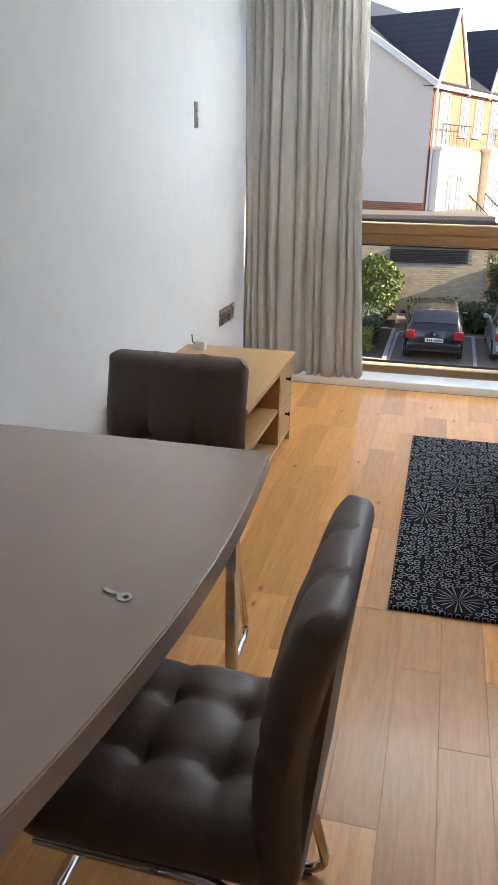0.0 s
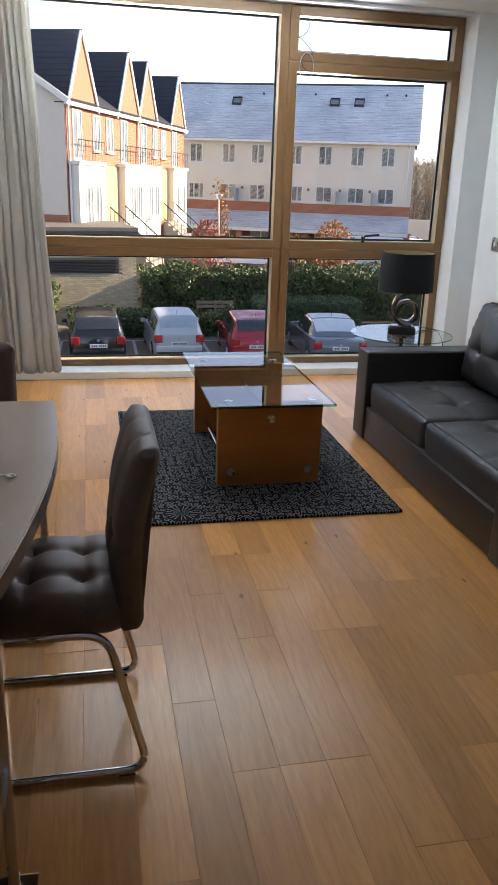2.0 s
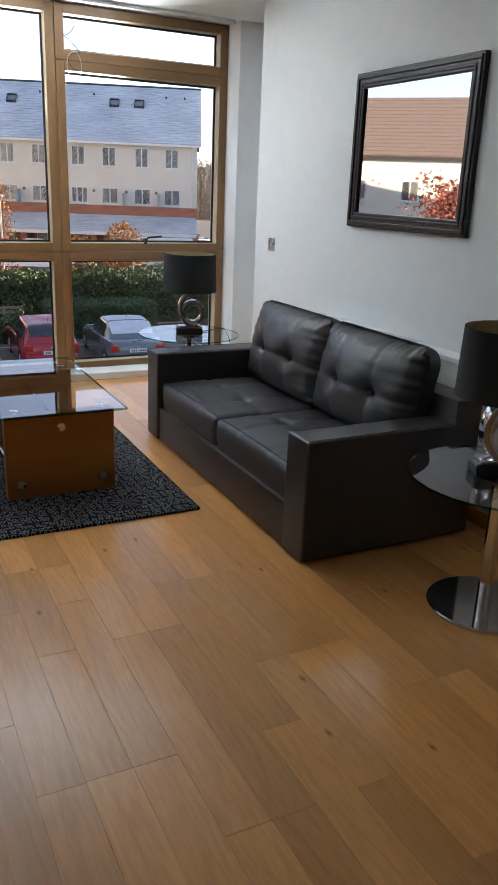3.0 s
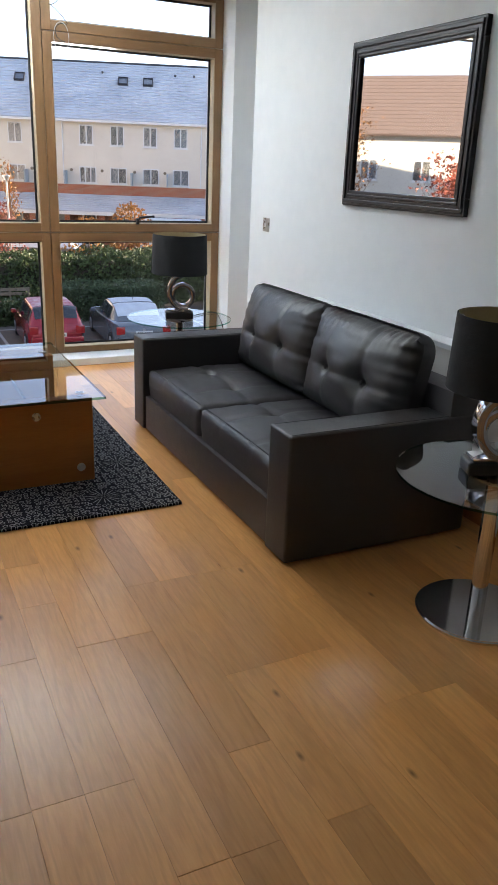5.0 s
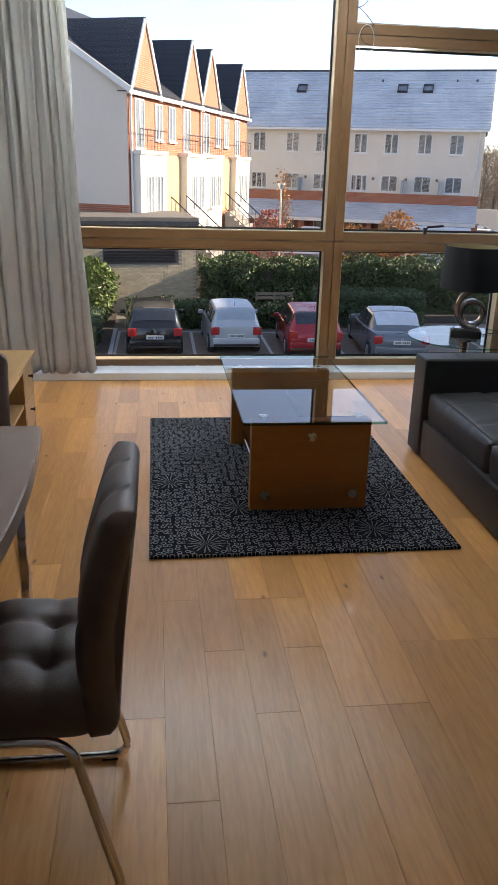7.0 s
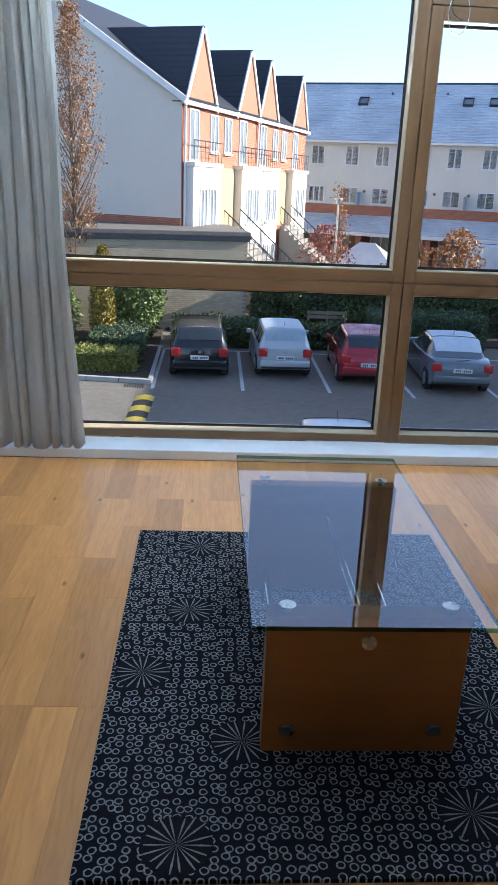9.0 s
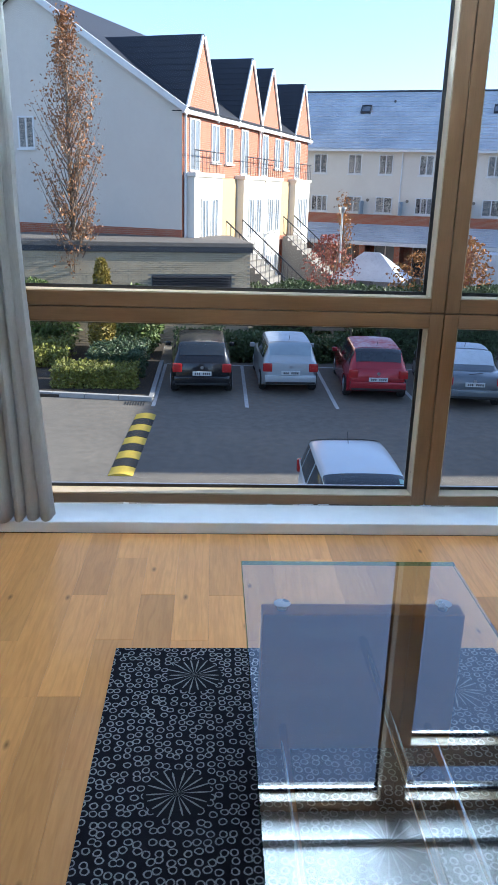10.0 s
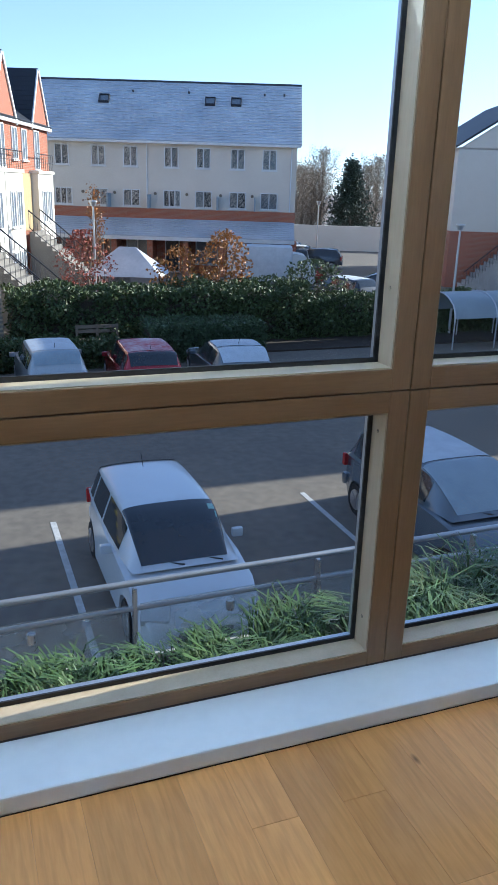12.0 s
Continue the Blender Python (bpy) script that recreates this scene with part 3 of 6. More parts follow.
curt = thing("curtain", "long cream pleated curtain drawn to the window's side", "curtain", pose(0.48, -0.19, 0))
c_ob = wpart("cloth", curtain(0.125, 0.862, 0.058, 2.53), M_CURTAIN, curt, "", True)
md = c_ob.modifiers.new("solid", "SOLIDIFY")
md.thickness = 0.002
wpart("track", cuboid(0.12, 3.8, -0.20, -0.17, 2.535, 2.558, 0.003), M_WHITE, curt, "slim white ceiling track")

# ---- wall fittings ----
def switch_plate(name, label, m, w, h, toggles, sockets=False):
    """A steel plate whose face looks along its own +y."""
    t = thing(name, label, "socket" if sockets else "switch", m)
    part("plate", cuboid(-w / 2, w / 2, 0, 0.007, -h / 2, h / 2, 0.003), M_STEEL, t)
    for x in toggles:
        if sockets:
            for dx, dz in ((0, 0.012), (-0.012, -0.012), (0.012, -0.012)):
                part("pin_hole", cuboid(x + dx - 0.004, x + dx + 0.004, 0.006, 0.0078, dz - 0.005, dz + 0.005), M_BLACKPLASTIC, t)
            part("rocker", cuboid(x - 0.005, x + 0.005, 0.006, 0.011, 0.024, 0.04, 0.001), M_WHITE, t, "white rocker")
        else:
            part("rocker", cuboid(x - 0.007, x + 0.007, 0.006, 0.013, -0.013, 0.013, 0.002), M_WHITE, t, "white rocker")
    return t


for y in (-0.56, -0.395):
    switch_plate("wall_socket", "brushed steel double socket on the white wall", pose(WX, y, 0.465, 0, 0, -90), 0.15, 0.095, (-0.036, 0.036), True)
switch_plate("thermostat_switch", "slim steel control plate on the white wall", pose(WX, -1.05, 1.545, 0, 0, -90), 0.05, 0.12, (0.0,))
switch_plate("light_switch", "brushed steel light switch on the white wall", pose(EX, -1.05, 1.065, 0, 0, 90), 0.086, 0.086, (0.0,))

# ---- mirror ----
mir = thing("wall_mirror", "large mirror in a stepped black lacquered frame", "mirror", pose(EX, -2.50, 1.62))
y0, y1, z0, z1 = -2.965, -1.988, 1.242, 2.02
for ya, yb, za, zb in ((y0, y1, z0, z0 + 0.075), (y0, y1, z1 - 0.075, z1), (y0, y0 + 0.075, z0 + 0.075, z1 - 0.075), (y1 - 0.075, y1, z0 + 0.075, z1 - 0.075)):
    wpart("frame_rail", cuboid(EX - 0.030, EX - 0.001, ya, yb, za, zb, 0.005), M_BLACKWOOD, mir)
for off, w, px in ((0.012, 0.020, 0.038), (0.045, 0.014, 0.035)):
    b0, b1, d0, d1 = y0 + off, y1 - off, z0 + off, z1 - off
    for ya, yb, za, zb in ((b0, b1, d0, d0 + w), (b0, b1, d1 - w, d1), (b0, b0 + w, d0 + w, d1 - w), (b1 - w, b1, d0 + w, d1 - w)):
        wpart("moulding", cuboid(EX - px, EX - 0.028, ya, yb, za, zb, 0.004), M_BLACKWOOD, mir)
bm = cuboid(EX - 0.016, EX - 0.012, y0 + 0.07, y1 - 0.07, z0 + 0.07, z1 - 0.07)
wpart("mirror_glass", bm, M_MIRROR, mir, "silvered mirror glass")

# ---- rug ----
rug = thing("rug", "black wool rug with white ring pattern and starbursts", "rug", pose(1.9, -1.93, 0))
RX0, RX1, RY0, RY1 = 1.278, 2.497, -2.765, -1.078
bm = cuboid(RX0, RX1, RY0, RY1, 0.0, 0.013, 0.005)
wpart("rug_body", bm, M_RUG, rug)
random.seed(4)
STARS = [(1.53, -1.225), (1.50, -1.70), (1.498, -2.675), (1.655, -2.345), (2.365, -2.206), (2.19, -2.59), (2.30, -1.30), (1.98, -1.86), (2.05, -1.24), (1.37, -2.05)]
for sx, sy in STARS:
    b = bmesh.new()
    rim = [b.verts.new((0.082 * math.cos(a), 0.082 * math.sin(a), 0)) for a in [2 * math.pi * k / 24 for k in range(24)]]
    b.faces.new(rim).material_index = 1
    hub = b.verts.new((0, 0, 0.0012))
    for k in range(18):
        a = 2 * math.pi * k / 18 + random.uniform(-0.06, 0.06)
        r1 = 0.078 * random.uniform(0.9, 1.15)
        d, q = Vector((math.cos(a), math.sin(a), 0)), Vector((-math.sin(a), math.cos(a), 0))
        up = Vector((0, 0, 0.0012))
        b.faces.new([hub] + [b.verts.new(p + up) for p in (d * 0.018 - q * 0.0006, d * 0.055 - q * 0.0026, d * r1 - q * 0.0015, d * r1 + q * 0.0015, d * 0.055 + q * 0.0026, d * 0.018 + q * 0.0006)])
    turned(b, pose(sx, sy, 0.0136))
    wpart("starburst", b, [M_RUGLINE, M_RUGDARK], rug, "pale starburst on dark wool")

# ---- coffee table ----
ct = thing("coffee_table", "glass-topped coffee table on cherry wood end panels", "table", pose(1.96, -1.88, 0.013))
GX0, GX1, GY0, GY1, GZ = 1.658, 2.252, -2.452, -1.292, 0.418
bm = cuboid(GX0, GX1, GY0, GY1, GZ, GZ + 0.012, 0.0015, 1)
for f in bm.faces:
    f.material_index = 0 if f.normal.z > 0.9 else 2 if f.normal.z < -0.9 else 1
wpart("glass_top", bm, [M_GLASS, M_GLASS_EDGE, M_CLEAR], ct, "clear glass top with green edges")
for y in (-2.352, -1.52):
    p = wpart("end_panel", cuboid(1.702, 2.208, y - 0.028, y + 0.028, 0.0132, 0.4135, 0.004), M_CHERRY, ct)
    for x in (1.752, 2.158):
        wpart("suction_disc", joined(cylinder(x, y, 0.4137, 0.4176, 0.012, 24), cylinder(x, y, 0.4303, 0.4308, 0.021, 24)), M_STEEL, ct, "round steel glass fixing")
for x, z in ((1.955, 0.345), (1.765, 0.085), (2.145, 0.085)):
    wpart("rod", tube([(x, -2.323, z), (x, -1.549, z)], 0.011, 14), M_CHROME, ct, "polished steel tie rod", True)
    for y, s in ((-2.381, -1), (-1.491, 1)):
        wpart("bolt_cap", turned(cylinder(0, 0, 0, 0.012, 0.019, 20, bevel=0.003), pose(x, y, z, 90 if s < 0 else -90)), M_STEEL, ct, "round steel bolt cap", True)

# ---- sofa ----
sofa = thing("sofa", "black leather two-seat sofa with button-tufted cushions", "sofa", pose(3.07, -2.51, 0))
SX0, SX1, SY0, SY1 = 2.648, 3.50, -3.432, -1.59
AW = 0.165
for y in (SY0, SY1 - AW):
    a = wpart("arm", cuboid(SX0, SX1 - 0.005, y, y + AW, 0.012, 0.518, 0.012, 3), M_LEATHER, sofa, "", True)
    part("seam", turned(joined(*[cuboid(SX0 + 0.01, SX1 - 0.02, yy - 0.0012, yy + 0.0012, 0.5165, 0.5195) for yy in (y + 0.012, y + AW - 0.012)]), sofa.matrix_basis.inverted()), M_STITCH, a)
wpart("front_panel", cuboid(SX0 + 0.012, SX0 + 0.07, SY0 + AW + 0.001, SY1 - AW - 0.001, 0.014, 0.205, 0.008, 2), M_LEATHER, sofa, "", True)
wpart("seat_base", cuboid(SX0 + 0.07, SX1 - 0.12, SY0 + AW + 0.002, SY1 - AW - 0.002, 0.014, 0.198), M_LEATHER, sofa)
wpart("back_frame", cuboid(SX1 - 0.14, SX1, SY0 + 0.004, SY1 - 0.004, 0.013, 0.62, 0.012, 2), M_LEATHER, sofa, "", True)
inner = (SY1 - SY0 - 2 * AW)
cw = inner / 2
for i in range(2):
    yc = SY0 + AW + cw * (i + 0.5)
    b = cushion(0.60, cw - 0.006, 0.155, puff=0.028, edge=0.035, buttons=((-0.02, -cw / 5), (-0.02, cw / 5)), seams=(("y", -cw / 5, 0.006), ("y", cw / 5, 0.006), ("x", -0.02, 0.005)), n=40, wrinkle=0.004, seed=i, dip=0.015, spread=0.10)
    c = wpart("seat_cushion", turned(b, pose(SX0 + 0.325, yc, 0.207)), M_LEATHER, sofa, "", True)
    part("seam", turned(tube([(SX0 + 0.045, yc - cw / 2 + 0.03 + k * (cw - 0.06) / 12, 0.357 + 0.004 * math.sin(math.pi * k / 12)) for k in range(13)], 0.0022, 6), sofa.matrix_basis.inverted()), M_STITCH, c)
    bt = ((-0.03, -cw / 5.2), (-0.03, cw / 5.2))
    b = cushion(0.47, cw + 0.014, 0.14, puff=0.085, edge=0.085, buttons=bt[:2], seams=(("y", -cw / 5.2, 0.004), ("y", cw / 5.2, 0.004), ("x", -0.03, 0.005)), n=64, wrinkle=0.006, seed=5 + i, dip=0.034, spread=0.10, gather=0.009)
    lean = Matrix.Translation((SX1 - 0.150, yc, 0.565)) @ Matrix.Rotation(radians(-78), 4, "Y")
    c = wpart("back_cushion", turned(b, lean), M_LEATHER, sofa, "puffed back cushion with two buttons and creases", True)
    for bx, by in bt[:2]:
        part("button", turned(cylinder(0, 0, 0, 0.008, 0.011, 12, bevel=0.003), sofa.matrix_basis.inverted() @ lean @ pose(bx, by, 0.148)), M_STITCH, c)


# ---- round side tables and lamps ----
def side_table(m):
    t = thing("side_table", "round glass side table on a chrome pedestal", "table", m, "round side tables")
    b = cylinder(0, 0, 0.505, 0.513, 0.322, 64)
    for f in b.faces:
        f.material_index = 0 if f.normal.z > 0.9 else 2 if f.normal.z < -0.9 else 1
    part("glass_top", b, [M_GLASS, M_GLASS_EDGE, M_CLEAR], t, "round clear glass top")
    part("pole", cylinder(0, 0, 0.016, 0.495, 0.028, 28), M_CHROME, t, "", True)
    part("collar", cylinder(0, 0, 0.495, 0.5045, 0.075, 32, bevel=0.002), M_STEEL, t, "", True)
    part("base", cylinder(0, 0, 0.0, 0.016, 0.205, 64, bevel=0.005), M_CHROME, t, "round polished steel base plate", True)
    return t


def table_lamp(m):
    t = thing("table_lamp", "chrome ring table lamp with a black drum shade", "lamp", m, "table lamps")
    part("base", cuboid(-0.085, 0.085, -0.045, 0.045, 0.0, 0.045, 0.010, 3), M_BLACKPLASTIC, t, "glossy black block base", True)
    part("foot_plate", cuboid(-0.07, 0.07, -0.036, 0.036, 0.0452, 0.058, 0.004), M_CHROME, t, "", True)

    def loop(cx, cz, rx, rz, w, th, a0, a1, y):
        b = bmesh.new()
        n, rings = 40, []
        for k in range(n + 1):
            a = a0 + (a1 - a0) * k / n
            ca, sa = math.cos(a), math.sin(a)
            rings.append([b.verts.new((cx + (rx + dr) * ca, y + dy, cz + (rz + dr) * sa)) for dr, dy in ((-th, -w), (-th * 0.3, -w * 1.15), (th, -w), (th * 1.2, 0), (th, w), (-th * 0.3, w * 1.15), (-th, w), (-th * 1.2, 0))])
        for p, q in zip(rings, rings[1:]):
            for k in range(8):
                b.faces.new((p[k], p[(k + 1) % 8], q[(k + 1) % 8], q[k]))
        b.faces.new(rings[0])
        b.faces.new(rings[-1])
        bmesh.ops.recalc_face_normals(b, faces=b.faces)
        return b
    part("ring", loop(0.02, 0.138, 0.062, 0.066, 0.026, 0.014, 0, 2 * math.pi * 0.999, 0.012), M_CHROME, t, "polished chrome ring", True)
    part("arc", loop(0.03, 0.165, 0.092, 0.105, 0.026, 0.014, radians(95), radians(285), -0.018), M_CHROME, t, "polished chrome half ring", True)
    part("stem", cylinder(0.015, -0.01, 0.262, 0.33, 0.008, 14), M_STEEL, t, "", True)
    b = bmesh.new()
    n = 56
    rows = [[b.verts.new((r * math.cos(2 * math.pi * k / n), r * math.sin(2 * math.pi * k / n), z)) for k in range(n)] for r, z in ((0.170, 0.275), (0.162, 0.505), (0.157, 0.505), (0.165, 0.275))]
    for i in range(4):
        p, q = rows[i], rows[(i + 1) % 4]
        for k in range(n):
            f = b.faces.new((p[k], p[(k + 1) % n], q[(k + 1) % n], q[k]))
            f.material_index = 1 if i == 2 else 0
    bmesh.ops.recalc_face_normals(b, faces=b.faces)
    sh = part("shade", b, [M_SHADE, M_SHADE_IN], t, "black fabric drum shade lined in gold", True)
    part("spider", joined(*[tube([(0.015, -0.01, 0.33), (0.16 * math.cos(a), 0.16 * math.sin(a), 0.49)], 0.0025, 6) for a in (0.3, 2.4, 4.5)]), M_STEEL, sh)
    return t


st = side_table(pose(3.118, -3.955, 0))
copy_thing(st, pose(3.075, -1.175, 0))
tl = table_lamp(pose(3.105, -3.93, 0.5134, 0, 0, -22))
copy_thing(tl, pose(3.065, -1.20, 0.5134, 0, 0, -18))
for name, pts in (("lamp_cord", [(3.20, -3.88, 0.519), (3.35, -3.83, 0.519), (3.44, -3.80, 0.515), (3.50, -3.79, 0.40), (3.55, -3.80, 0.15), (3.52, -3.86, 0.02), (3.44, -3.95, 0.006), (3.52, -4.02, 0.006), (3.60, -3.96, 0.006)]),
                  ("lamp_cord", [(3.15, -1.18, 0.519), (3.28, -1.10, 0.519), (3.365, -1.09, 0.518), (3.41, -1.08, 0.44), (3.5, -1.05, 0.10), (3.58, -1.0, 0.006)])):
    c = link_mesh(name, tube(smooth_line(pts, 0.03), 0.003, 6), M_BLACKPLASTIC, None, True)
    tagged(c, "thin black lamp cord trailing to the floor", "cord")


# ---- dining table ----
dt = thing("dining_table", "taupe gloss dining table with bowed sides and chrome legs", "table", pose(0.56, -4.0, 0))
N = 24
right = [(1.018 + (0.955 - 1.018) * k / N + 0.05 * math.sin(math.pi * k / N), -3.415 - 1.195 * k / N) for k in range(N + 1)]
left = [(0.19 + (0.15 - 0.19) * k / N - 0.03 * math.sin(math.pi * k / N), -3.41 - 1.19 * k / N) for k in range(N + 1)]
wpart("tabletop", prism(right + left[::-1], 0.708, 0.752, 0.003), M_TABLE, dt, "taupe lacquered top with a dull sheen")
for y in (-3.56, -4.50):
    for x in (0.945 if y < -4 else 0.975, 0.22):
        wpart("leg", cuboid(x - 0.012, x + 0.012, y - 0.016, y + 0.016, 0.018, 0.707, 0.003), M_CHROME, dt, "square chrome leg")
    wpart("foot_bar", cuboid(0.20, 0.99, y - 0.028, y + 0.028, 0.0, 0.018, 0.003), M_CHROME, dt, "flat chrome foot")

key = thing("key", "small brass-steel door key lying on the table", "key", pose(0.945, -4.05, 0.7525, 0, 0, -20))
b = joined(cylinder(0.0, 0, 0, 0.0022, 0.0115, 20), cuboid(-0.040, -0.008, -0.0032, 0.0032, 0.0002, 0.002))
part("blade", b, M_STEEL, key)
part("teeth", joined(*[cuboid(-0.038 + 0.006 * k, -0.0345 + 0.006 * k, -0.0055, -0.0031, 0.0002, 0.0018) for k in range(4)]), M_STEEL, key)
part("hole", cylinder(0.003, 0, 0.0022, 0.0026, 0.0045, 12), M_BLACKPLASTIC, key)


# ---- dining chairs: cantilever sled frame, padded seat and back; each faces its own -x ----
def dining_chair(m):
    t = thing("dining_chair", "taupe leather dining chair on a chrome sled frame", "chair", m, "chairs round the table")
    wd = 0.385
    b = cushion(0.43, wd, 0.112, puff=0.02, edge=0.044, buttons=((-0.03, -0.068), (-0.03, 0.068), (0.10, -0.068), (0.10, 0.068)), seams=(("y", -0.068, 0.006), ("y", 0.068, 0.006), ("x", -0.03, 0.005), ("x", 0.10, 0.005)), n=36, wrinkle=0.003, dip=0.011, spread=0.06, under=True)
    part("seat", turned(b, pose(-0.20, 0, 0.381)), M_CHAIR, t, "tufted padded leather seat", True)
    # padded back, bowed along its height
    b = cushion(0.46, wd + 0.012, 0.07, puff=0.016, edge=0.034, buttons=((0.0, -0.068), (0.0, 0.068), (-0.13, -0.068), (-0.13, 0.068)), seams=(("y", -0.068, 0.007), ("y", 0.068, 0.007), ("x", 0.0, 0.006), ("x", -0.13, 0.006)), n=36, wrinkle=0.003, dip=0.017, spread=0.06, under=True)
    turned(b, Matrix.Rotation(radians(-90), 4, "Y"))
    for v in b.verts:
        h = min(0.46, max(0.0, v.co.z + 0.23))
        v.co.x += 0.045 * (h / 0.46) ** 1.5 - 0.02 * math.sin(math.pi * h / 0.46)
    part("backrest", turned(b, pose(0.045, 0, 0.622)), M_CHAIR, t, "tufted padded leather back", True)
    for s in (-1, 1):
        y = s * 0.205
        pts = smooth_line([(-0.36, y * 0.86, 0.395), (-0.05, y * 0.9, 0.395), (0.045, y, 0.012), (-0.43, y, 0.012), (-0.45, y * 0.98, 0.03)], 0.06, 6)
        part("sled_leg", tube(pts, 0.0105, 12), M_CHROME, t, "bent chrome tube leg", True)
        for x in (-0.01, -0.38):
            part("glide", cuboid(x - 0.02, x + 0.02, y - 0.007, y + 0.007, 0.0, 0.006), M_BLACKPLASTIC, t)
    part("crossbar", tube([(-0.45, -0.20, 0.03), (-0.45, 0.20, 0.03)], 0.0105, 12), M_CHROME, t, "", True)
    part("seat_plate", cuboid(-0.34, -0.06, -0.13, 0.13, 0.374, 0.3805), M_BLACKPLASTIC, t)
    return t


ch = dining_chair(pose(1.197, -3.993, 0))
copy_thing(ch, pose(0.673, -3.07, 0, 0, 0, 90))
copy_thing(ch, pose(0.69, -4.835, 0, 0, 0, -90))


# ---- low cabinet ----
cb = thing("tv_cabinet", "low oak veneer cabinet with two drawers and open shelves", "cabinet", pose(0.38, -1.75, 0))
CY0, CY1, CX0, CX1, CZ = -2.24, -1.272, 0.115, 0.668, 0.455
wpart("top", cuboid(CX0, CX1 + 0.012, CY0 - 0.01, CY1 + 0.012, CZ - 0.022, CZ, 0.003), M_LIGHTOAK, cb)
for y in (CY0, CY1 - 0.02, CY1 - 0.30):
    wpart("side", cuboid(CX0 + 0.002, CX1 - 0.004, y, y + 0.018, 0.06 if y == CY1 - 0.30 else 0.0, CZ - 0.023, 0.002), M_LIGHTOAK, cb)
wpart("bottom", cuboid(CX0 + 0.003, CX1 - 0.006, CY0 + 0.019, CY1 - 0.021, 0.05, 0.068), M_LIGHTOAK, cb)
wpart("shelf", cuboid(CX0 + 0.003, CX1 - 0.01, CY0 + 0.019, CY1 - 0.301, 0.23, 0.248), M_LIGHTOAK, cb)
wpart("back", cuboid(CX0 + 0.001, CX0 + 0.006, CY0 + 0.02, CY1 - 0.021, 0.07, CZ - 0.024), M_LIGHTOAK, cb)
for z0, z1 in ((0.075, 0.245), (0.25, 0.425)):
    d = wpart("drawer", cuboid(CX1 - 0.25, CX1 - 0.004, CY1 - 0.278, CY1 - 0.024, z0, z1, 0.003), M_LIGHTOAK, cb)
    part("knob", turned(joined(cylinder(0, 0, 0, 0.016, 0.006, 12), cylinder(0, 0, 0.014, 0.024, 0.011, 16, bevel=0.003)), cb.matrix_basis.inverted() @ pose(CX1 - 0.004, CY1 - 0.15, (z0 + z1) / 2 + 0.02, 0, 90, 0)), M_BLACKPLASTIC, d, "dark round knob")
plug = thing("plug_adapter", "small pale charger and cable on the cabinet", "charger", pose(0.22, -1.37, CZ + 0.001))
part("body", cuboid(-0.025, 0.025, -0.02, 0.02, 0, 0.045, 0.006), M_WHITE, plug)
part("cable", tube(smooth_line([(-0.02, 0.0, 0.03), (-0.06, 0.05, 0.02), (-0.08, 0.10, 0.05)], 0.02), 0.003, 6), M_BLACKPLASTIC, plug)


# ================= outdoors =================
GZ0 = -4.15
structure("ground", cuboid(-400, 400, 0.31, 900, GZ0 - 0.3, GZ0), M_ASPHALT, "dark asphalt car park and road")
random.seed(21)


def road_mark(x0, y0, x1, y1, w=0.1):
    d = Vector((x1 - x0, y1 - y0, 0))
    t = tagged(link_mesh("parking_line", turned(cuboid(0, d.length, -w / 2, w / 2, 0.0005, 0.005), pose(x0, y0, GZ0, 0, 0, math.degrees(math.atan2(d.y, d.x)))), M_PAINTLINE), "worn white painted parking bay line", "road marking", "parking lines")
    return t


for x in (0.03, 2.52, 4.95, 7.25, 9.7, 12.2):
    road_mark(x, 16.5 - (x > 7) * 0.3, x + 0.03, 21.6)
road_mark(0.1, 21.65, 14, 21.2)
for x in (-2.6, 0.03, 2.68, 5.05, 7.4, 9.9):
    road_mark(x, 6.0, x, 10.75)

bump = thing("speed_bump", "yellow and black rubber speed bump across the road", "speed bump", pose(-0.16, 13.5, GZ0, 0, 0, -2))
for k in range(9):
    pts = [(-0.25 + 0.5 * i / 8, 0.004 + 0.05 * math.sin(math.pi * i / 8)) for i in range(9)] + [(0.25, 0.0), (-0.25, 0.0)]
    part("segment", prism(pts, -2.2 + k * 0.49, -2.2 + k * 0.49 + 0.47, axis="y"), M_YELLOW if k % 2 == 0 else M_RUBBER, bump, "yellow painted segment" if k % 2 == 0 else "black rubber segment")

# planted corner with its kerb
structure("planting_bed", cuboid(-14, -0.15, 17.25, 26, GZ0, GZ0 + 0.08), M_SOIL, "mulched planting bed")
for k in range(11):
    x1 = -0.02 - 0.92 * k
    y = 17.05 + 0.12 * k if k else 17.05
    o = tagged(link_mesh("kerb_stone", turned(cuboid(-0.455, 0.455, -0.07, 0.07, 0, 0.13, 0.012), pose(x1 - 0.46, y, GZ0, 0, 0, -7)), M_KERB), "pale concrete kerb stone edging the bed", "kerb", "kerb stones")
for k in range(5):
    tagged(link_mesh("kerb_stone", cuboid(-0.13, 0.0, 17.02 + 0.92 * k, 17.92 + 0.92 * k, GZ0, GZ0 + 0.13, 0.012), M_KERB), "pale concrete kerb stone edging the bed", "kerb", "kerb stones")
tagged(link_mesh("drain_cover", joined(*[cuboid(-0.75 + 0.07 * k, -0.71 + 0.07 * k, 16.55, 16.9, GZ0, GZ0 + 0.008) for k in range(8)]), M_RUBBER), "dark iron gully grating in the road", "drain cover")


